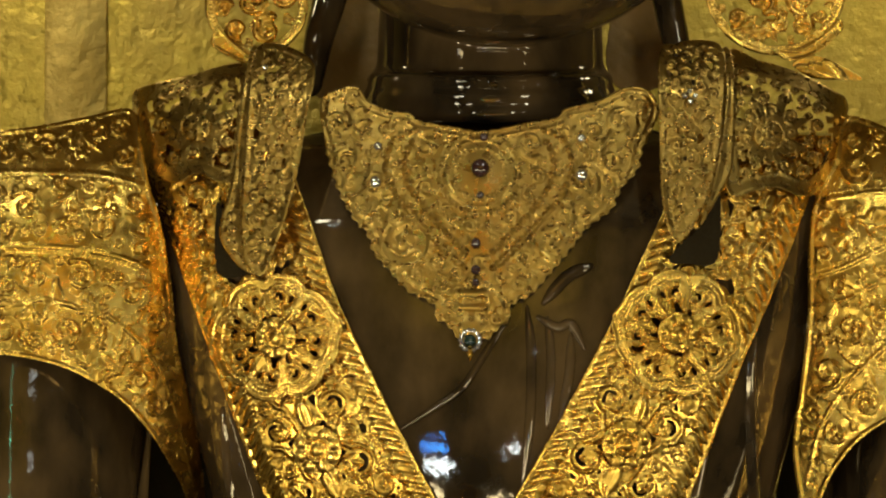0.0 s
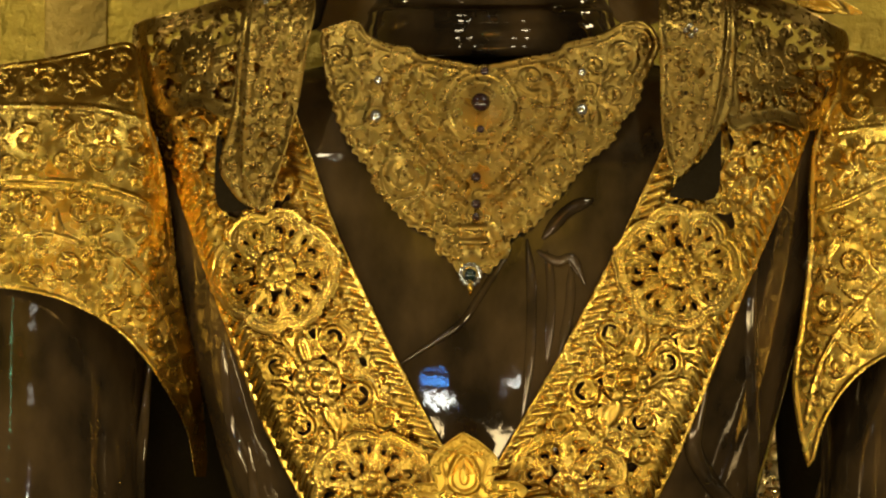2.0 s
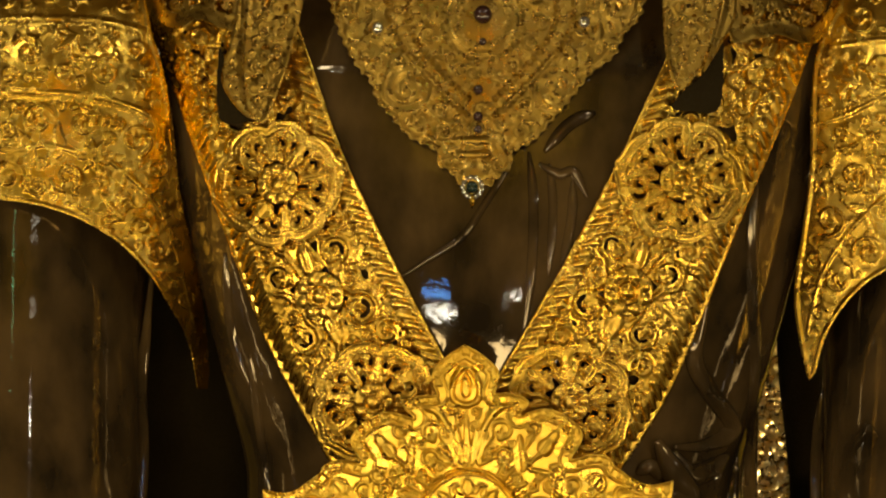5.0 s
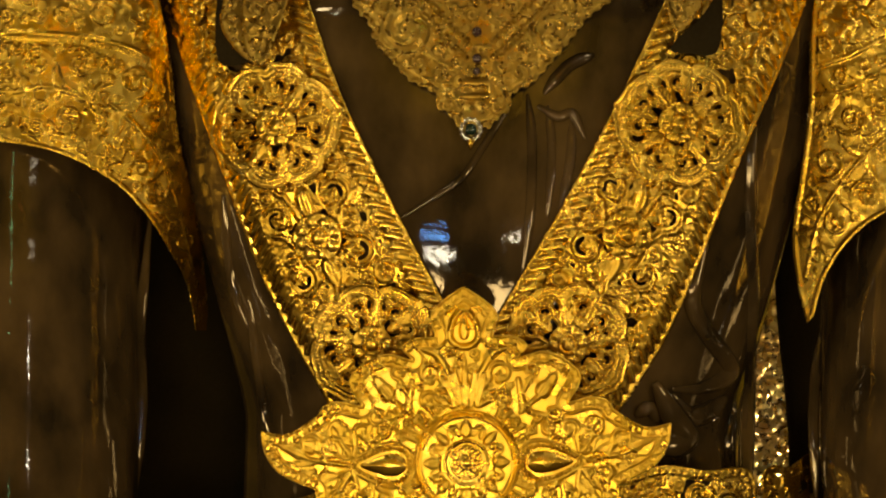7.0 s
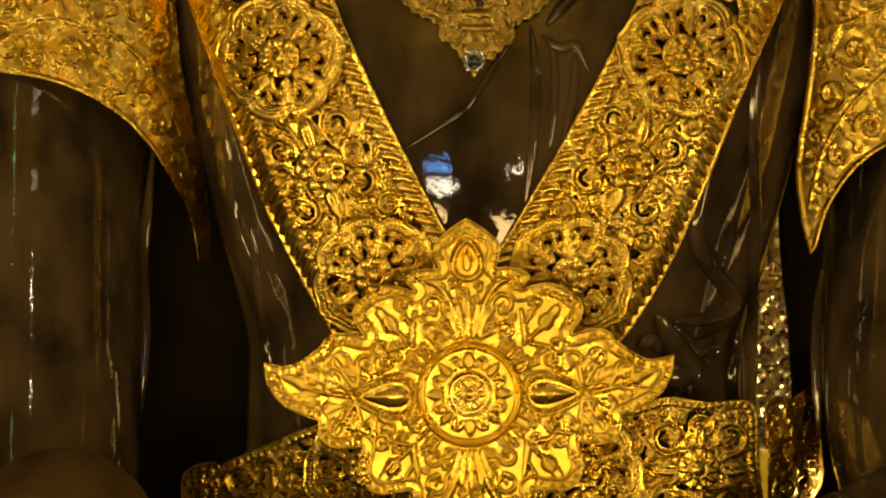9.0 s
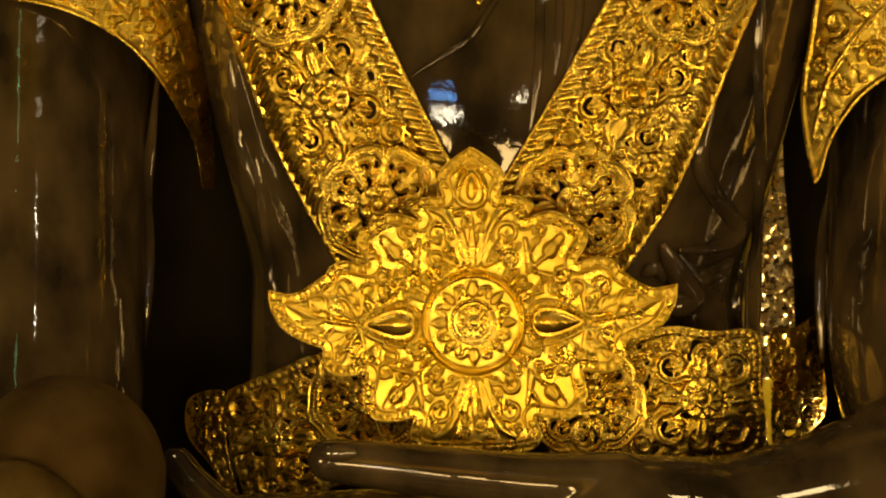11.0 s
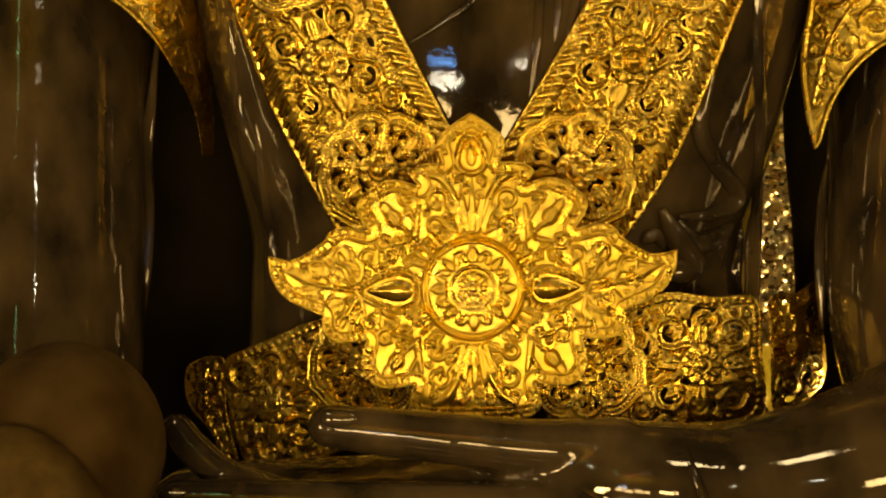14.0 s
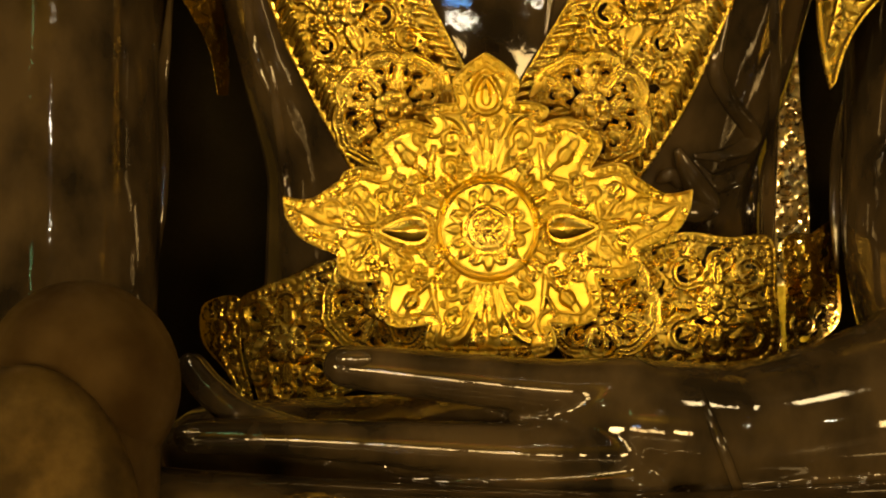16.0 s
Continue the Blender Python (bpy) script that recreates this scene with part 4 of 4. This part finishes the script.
# brown cloth behind the neck
for pts in ([(560, -60), (640, -60), (676, 60), (660, 170), (560, 170), (545, 100)], [(1110, -60), (1180, -60), (1200, 110), (1150, 160), (1090, 150), (1075, 80)]):
    R = Relief(smooth_loop(pts, 6), 3.0)
    tagged(attach("neck_cloth", R.mesh("neck_cloth", lambda u, v: 0.47 + 0 * u, thick=0.01, rough=2.0), CLOTH, None), "brown cloth hanging behind the statue's neck", "cloth")

# ---- girdle ----
girdle_depth = lambda u, v: 0.02 + 0.40 * (1 - (1 - np.clip(np.abs(u - 882) / 590.0, 0, 0.985) ** 2.4) ** (1 / 2.4))


def girdle(pts, flowers, back=0.0, rim=18):
    line = smooth_loop(pts, 8)
    base = thing("girdle", "pierced gold waist band with flowers and a lobed border", "belt", spot(*line.mean(0), 0.1), group="gold waist band")
    R = Relief(line, MM)
    R.solid |= R.sd < rim - 2
    R.band(R.sd, 0, rim, 3)
    R.ridge(R.sd, 3, 3, 6)
    R.beads(line + (line.mean(0) - line) / np.linalg.norm(line.mean(0) - line, axis=1)[:, None] * rim * 0.66, 13, 5.5, 5, 3)
    for u, v, s in flowers:
        F = Relief(circle(u, v, s * 0.42, 40), 1.2)
        F.band(F.sd, 0, 60, 3)
        F.flower(u, v, s * 0.41, 10, 13)
        attach("flower", F.mesh("flower", lambda a, b: girdle_depth(a, b) - 0.008, rough=0.2), GOLD, base)
        R.block(u, v, s * 0.42)
        for k in range(4):
            a, b = radians(45 + 90 * k), radians(20 + 90 * k)
            R.vine((u + s * 0.4 * math.cos(b), v - s * 0.4 * math.sin(b)), (u + s * 0.88 * math.cos(a), v - s * 0.88 * math.sin(a)), s * 0.34, 1 if k % 2 else -1, s * 0.07, 13)
            a = 90 * k
            R.leaf(u + s * 0.4 * math.cos(radians(a)), v - s * 0.4 * math.sin(radians(a)), a, s * 0.62, s * 0.17, 14)
    R.fill(RNG, 26, 5.0, rim, 13, most=160)
    attach("band_plate", R.mesh("band_plate", lambda a, b: girdle_depth(a, b) + back, thick=0.002, cut=0.8, rough=0.4, holes=1.0, gaps=[(640, 1325, 88), (1028, 1330, 88)]), GOLD, base)


girdle([(386, 1330), (420, 1304), (460, 1288), (560, 1248), (700, 1240), (720, 1440), (600, 1482), (500, 1520), (440, 1534), (418, 1490), (398, 1420)],
       [(472, 1400, 84)])
girdle([(318, 1345), (335, 1325), (372, 1316), (388, 1330), (392, 1420), (412, 1500), (420, 1526), (390, 1500), (362, 1450), (322, 1400)], [(350, 1372, 34)], 0.02, 7)
girdle([(960, 1240), (1100, 1215), (1175, 1196), (1250, 1204), (1330, 1206), (1340, 1300), (1334, 1424), (1160, 1452), (1060, 1440), (960, 1420)],
       [(1234, 1325, 90)])
girdle([(1352, 1206), (1400, 1196), (1440, 1176), (1448, 1260), (1452, 1350), (1410, 1392), (1362, 1408), (1356, 1300)], [(1404, 1290, 50)], 0.03, 7)
low_depth = lambda u, v: girdle_depth(u, v) - 0.012
medallion(640, 1325, 112, 20, low_depth)
medallion(1028, 1330, 112, -20, low_depth)


# ---- great rosette ----
HALF = [(0, 313), (35, 290), (60, 262), (52, 224), (90, 222), (112, 206), (94, 184), (140, 196), (185, 176), (206, 146), (184, 104), (222, 113), (250, 107), (262, 90), (316, 58), (364, 64),
        (358, 24), (331, -14), (270, -44), (266, -75), (240, -93), (192, -90), (200, -140), (170, -174), (108, -170), (118, -206), (94, -230), (0, -236)]
NOTCH = {3, 6, 10, 13, 18, 21, 24}


def rosette():
    cu, cv, tilt = 827.0, 1193.0, 1.4
    pts = HALF + [(-x, y) for x, y in HALF[-2:0:-1]]
    # rounded lobes between sharp notches and tips
    sharp = [i for i, p in enumerate(pts) if p[0] == 0 and p[1] > 0 or abs(p[0]) == 364 or (abs(p[0]), p[1]) in {HALF[k] for k in NOTCH}]
    line = []
    for a, b in zip(sharp, sharp[1:] + [sharp[0] + len(pts)]):
        seg = [pts[k % len(pts)] for k in range(a, b + 1)]
        line.extend(smooth_loop(seg, 10, False)[:-1].tolist())
    c, s = math.cos(radians(tilt)), math.sin(radians(tilt))
    place = lambda x, y: (cu + c * x - s * y, cv - (s * x + c * y))
    P = np.array([place(x, y) for x, y in line])
    depth0 = float(front(827.0, 1000.0)) - 0.15
    depth = lambda u, v: depth0 + 0.014 * ((u - cu) / 360.0) ** 2 + 0.04 * (v - cv) / 1000.0
    base = thing("rosette", "large lobed bright gold rosette embossed with scrolls at the waist", "rosette", spot(cu, cv, depth0))
    R = Relief(P, 1.3)
    m = lambda pts: [smooth_loop([place(h * x, y) for x, y in pts], 8, False) for h in (-1, 1)]

    def both(pts, w0, w1, h):
        for p in m(pts):
            R.stroke(p, w0, w1, h)
            for q in p[::3]:
                R.block(*q, w0 + 1)

    def leaves(x, y, a, ln, w, h=13):
        for k in ((-1, 1) if x or a % 180 != 90 else (1,)):
            u, v = place(k * x, y)
            R.leaf(u, v, (a if k > 0 else 180 - a) + tilt, ln, w, h)
            R.block(*place(k * (x + 0.5 * ln * math.cos(radians(a))), y + 0.5 * ln * math.sin(radians(a))), w)

    def vines(x, y, cx, cy, r, way, w=4.6, h=9, sprigs=False):
        for k in (-1, 1):
            R.vine(place(k * x, y), place(k * cx, cy), r, way * k, w, h, sprigs=sprigs)

    def fronds(x, y, a, ln, bend, w, h=9):
        for k in (-1, 1):
            R.acanthus(*place(k * x, y), (a if k > 0 else 180 - a) + tilt, ln, bend * k, w, h)

    # palms above and below the disc: flutes in the middle, curling leaves beside them
    for up in (1, -1):
        for x, a, ln in ((0, 90, 100), (9, 82, 92), (18, 73, 78)):
            leaves(x, 98 * up, a * up, ln, 6.5, 12)
        vines(16, 110 * up, 62, 158 * up, 19, up, 5.6, 10)
        vines(22, 100 * up, 66, 112 * up, 15, up, 4.6)
        both([(14, 118 * up), (30, 160 * up), (48, 190 * up), (70, 204 * up)], 4.5, 7.5, 11)
        fronds(38, 172 * up, 72 * up, 44, -34 * up, 13)
        # buds on stems in the slanting lobes
        both([(98, 88 * up), (116, 104 * up), (130, 116 * up)], 4.2, 3.4, 10)
        fronds(128, 112 * up, 52 * up, 54, 0, 22, 10)
        leaves(130, 116 * up, 52 * up, 38, 14, 16)
        both([(102, 96 * up), (98, 122 * up), (94, 146 * up)], 7.5, 4.0, 12)
        vines(112, 88 * up, 158, 84 * up, 15, -up)
        vines(100, 120 * up, 118, 162 * up, 12, -up, 3.8)
    R.dome(*place(0, -222), 13, 16)
    # flame at the top
    tear = np.array([place(24 * math.sin(t) * (1 - 0.35 * math.cos(t)), 238 + 34 * math.cos(t)) for t in np.linspace(0, 2 * math.pi, 40)])
    R.rim(tear, 5.5, 14)
    R.block(*place(0, 238), 34)
    leaves(0, 218, 90, 44, 9, 14)
    both([(40, 212), (52, 238), (34, 266), (10, 288)], 2.6, 2.6, 7)
    # almond bosses at the sides in fans of fronds
    for k in (-1, 1):
        al = np.array([place(k * (150 + 50 * math.cos(t)), 24 * math.sin(t) * (1 - 0.5 * math.cos(t)) * 1.15 - 2) for t in np.linspace(0, 2 * math.pi, 48)])
        R.beads(al, 7.5, 3.4, 9)
        R.rim(np.array([place(k * (150 + 58 * math.cos(t)), 31 * math.sin(t) * (1 - 0.5 * math.cos(t)) * 1.15 - 2) for t in np.linspace(0, 2 * math.pi, 48)]), 2.6, 6)
        for q in al[::3]:
            R.block(*q, 9)
        R.block(*place(k * 140, 0), 28)
    for up in (1, -1):
        vines(200, 16 * up, 184, 58 * up, 15, -up, 4.6)
        vines(206, 16 * up, 226, 62 * up, 17, -up, 5.0)
        fronds(196, 30 * up, 58 * up, 62, -20 * up, 14)
        fronds(172, 34 * up, 84 * up, 40, 20 * up, 12)
        vines(160, 40 * up, 146, 60 * up, 12, up, 4.0)
        fronds(222, 14 * up, 34 * up, 76, -26 * up, 15)
        vines(250, 10 * up, 276, 38 * up if up > 0 else -22, 17, up, 4.6)
    both([(216, 0), (250, 6), (286, 14), (326, 36)], 5.0, 3.0, 10)
    fronds(282, 14, 34, 52, -20, 13)
    fronds(270, 4, -14, 50, 26, 13)
    # centre disc: ring, four corner fans
    for r, w, h in ((90, 3.4, 12), (82, 1.8, 6)):
        R.rim(np.array([place(r * math.cos(t), r * math.sin(t)) for t in np.linspace(0, 6.283, 90)]), w, h)
    for a in (40, 140, 220, 320):
        for d in range(-16, 17, 8):
            b = radians(a + d)
            R.stroke([place(96 * math.cos(b), 96 * math.sin(b)), place(120 * math.cos(b), 120 * math.sin(b))], 2.6, 4.0, 9)
    for k in range(8):
        a = 45 * k + 90
        b = radians(a)
        R.leaf(*place(46 * math.cos(b), 46 * math.sin(b)), a + tilt, 32, 8 if k % 2 else 11, 11)
        for d in (-13, 13):
            b2 = radians(a + d)
            R.leaf(*place(48 * math.cos(b2), 48 * math.sin(b2)), a + 2.2 * d + tilt, 24, 5, 8)
        b2 = radians(a + 22.5)
        R.dome(*place(66 * math.cos(b2), 66 * math.sin(b2)), 5, 7)
    R.block(cu, cv, 96)
    R.h = np.where(np.hypot(R.U - cu, R.V - cv) < 90, R.h + 4, R.h)
    R.fill(RNG, 12, 6.5, 26, 9, most=60)
    R.h = np.where(R.sd < 23, 0, R.h)
    R.ridge(R.sd, 2.2, 2.6, 8)
    R.ridge(R.sd, 21, 2.2, 7)
    # little leaves in the border
    sl = np.concatenate([[0], np.cumsum(np.linalg.norm(np.diff(P, axis=0), axis=1))])
    for q in np.arange(8, sl[-1], 19):
        u, v = np.interp(q, sl, P[:, 0]), np.interp(q, sl, P[:, 1])
        k = int(np.clip((u - R.lo[0]) / R.res, 1, R.nu - 2)), int(np.clip((v - R.lo[1]) / R.res, 1, R.nv - 2))
        g = np.array([R.sd[k[1], k[0] + 1] - R.sd[k[1], k[0] - 1], R.sd[k[1] + 1, k[0]] - R.sd[k[1] - 1, k[0]]])
        g = g / (np.linalg.norm(g) + 1e-6)
        a = math.degrees(math.atan2(-g[1], g[0]))
        R.leaf(u + g[0] * 6, v + g[1] * 6, a + 50, 15, 4.2, 7)
        R.dome(u + g[0] * 13, v + g[1] * 13, 3.6, 7)
    R.h = R.h * 1.1
    attach("rosette_plate", R.mesh("rosette_plate", depth, thick=0.01, rough=0.35), GOLD_BRIGHT, base, "bright hammered gold plate")
    F = Relief(circle(cu, cv, 42, 60), 1.1)
    F.band(F.sd, 0, 60, 3)
    F.ridge(F.sd, 3, 3.5, 8)
    F.ridge(F.sd, 14, 3, 6)
    F.flower(cu, cv, 28, 8, 9)
    attach("flower_boss", F.mesh("flower_boss", lambda u, v: depth(u, v) - 0.006, rough=0.3), GOLD, base)
    for k in (-1, 1):
        u, v = place(k * 146, -3)
        E = Relief(np.array([place(k * (148 + 42 * math.cos(t)), 18 * math.sin(t) * (1 - 0.55 * math.cos(t)) - 2) for t in np.linspace(0, 2 * math.pi, 40, endpoint=False)]), 1.1)
        E.h = np.maximum(E.h, 15 * np.sqrt(np.clip(E.sd / 17.0, 0, 1)))
        attach("almond_boss", E.mesh("almond_boss", lambda a, b: depth(a, b) - 0.004), GOLD, base)


rosette()
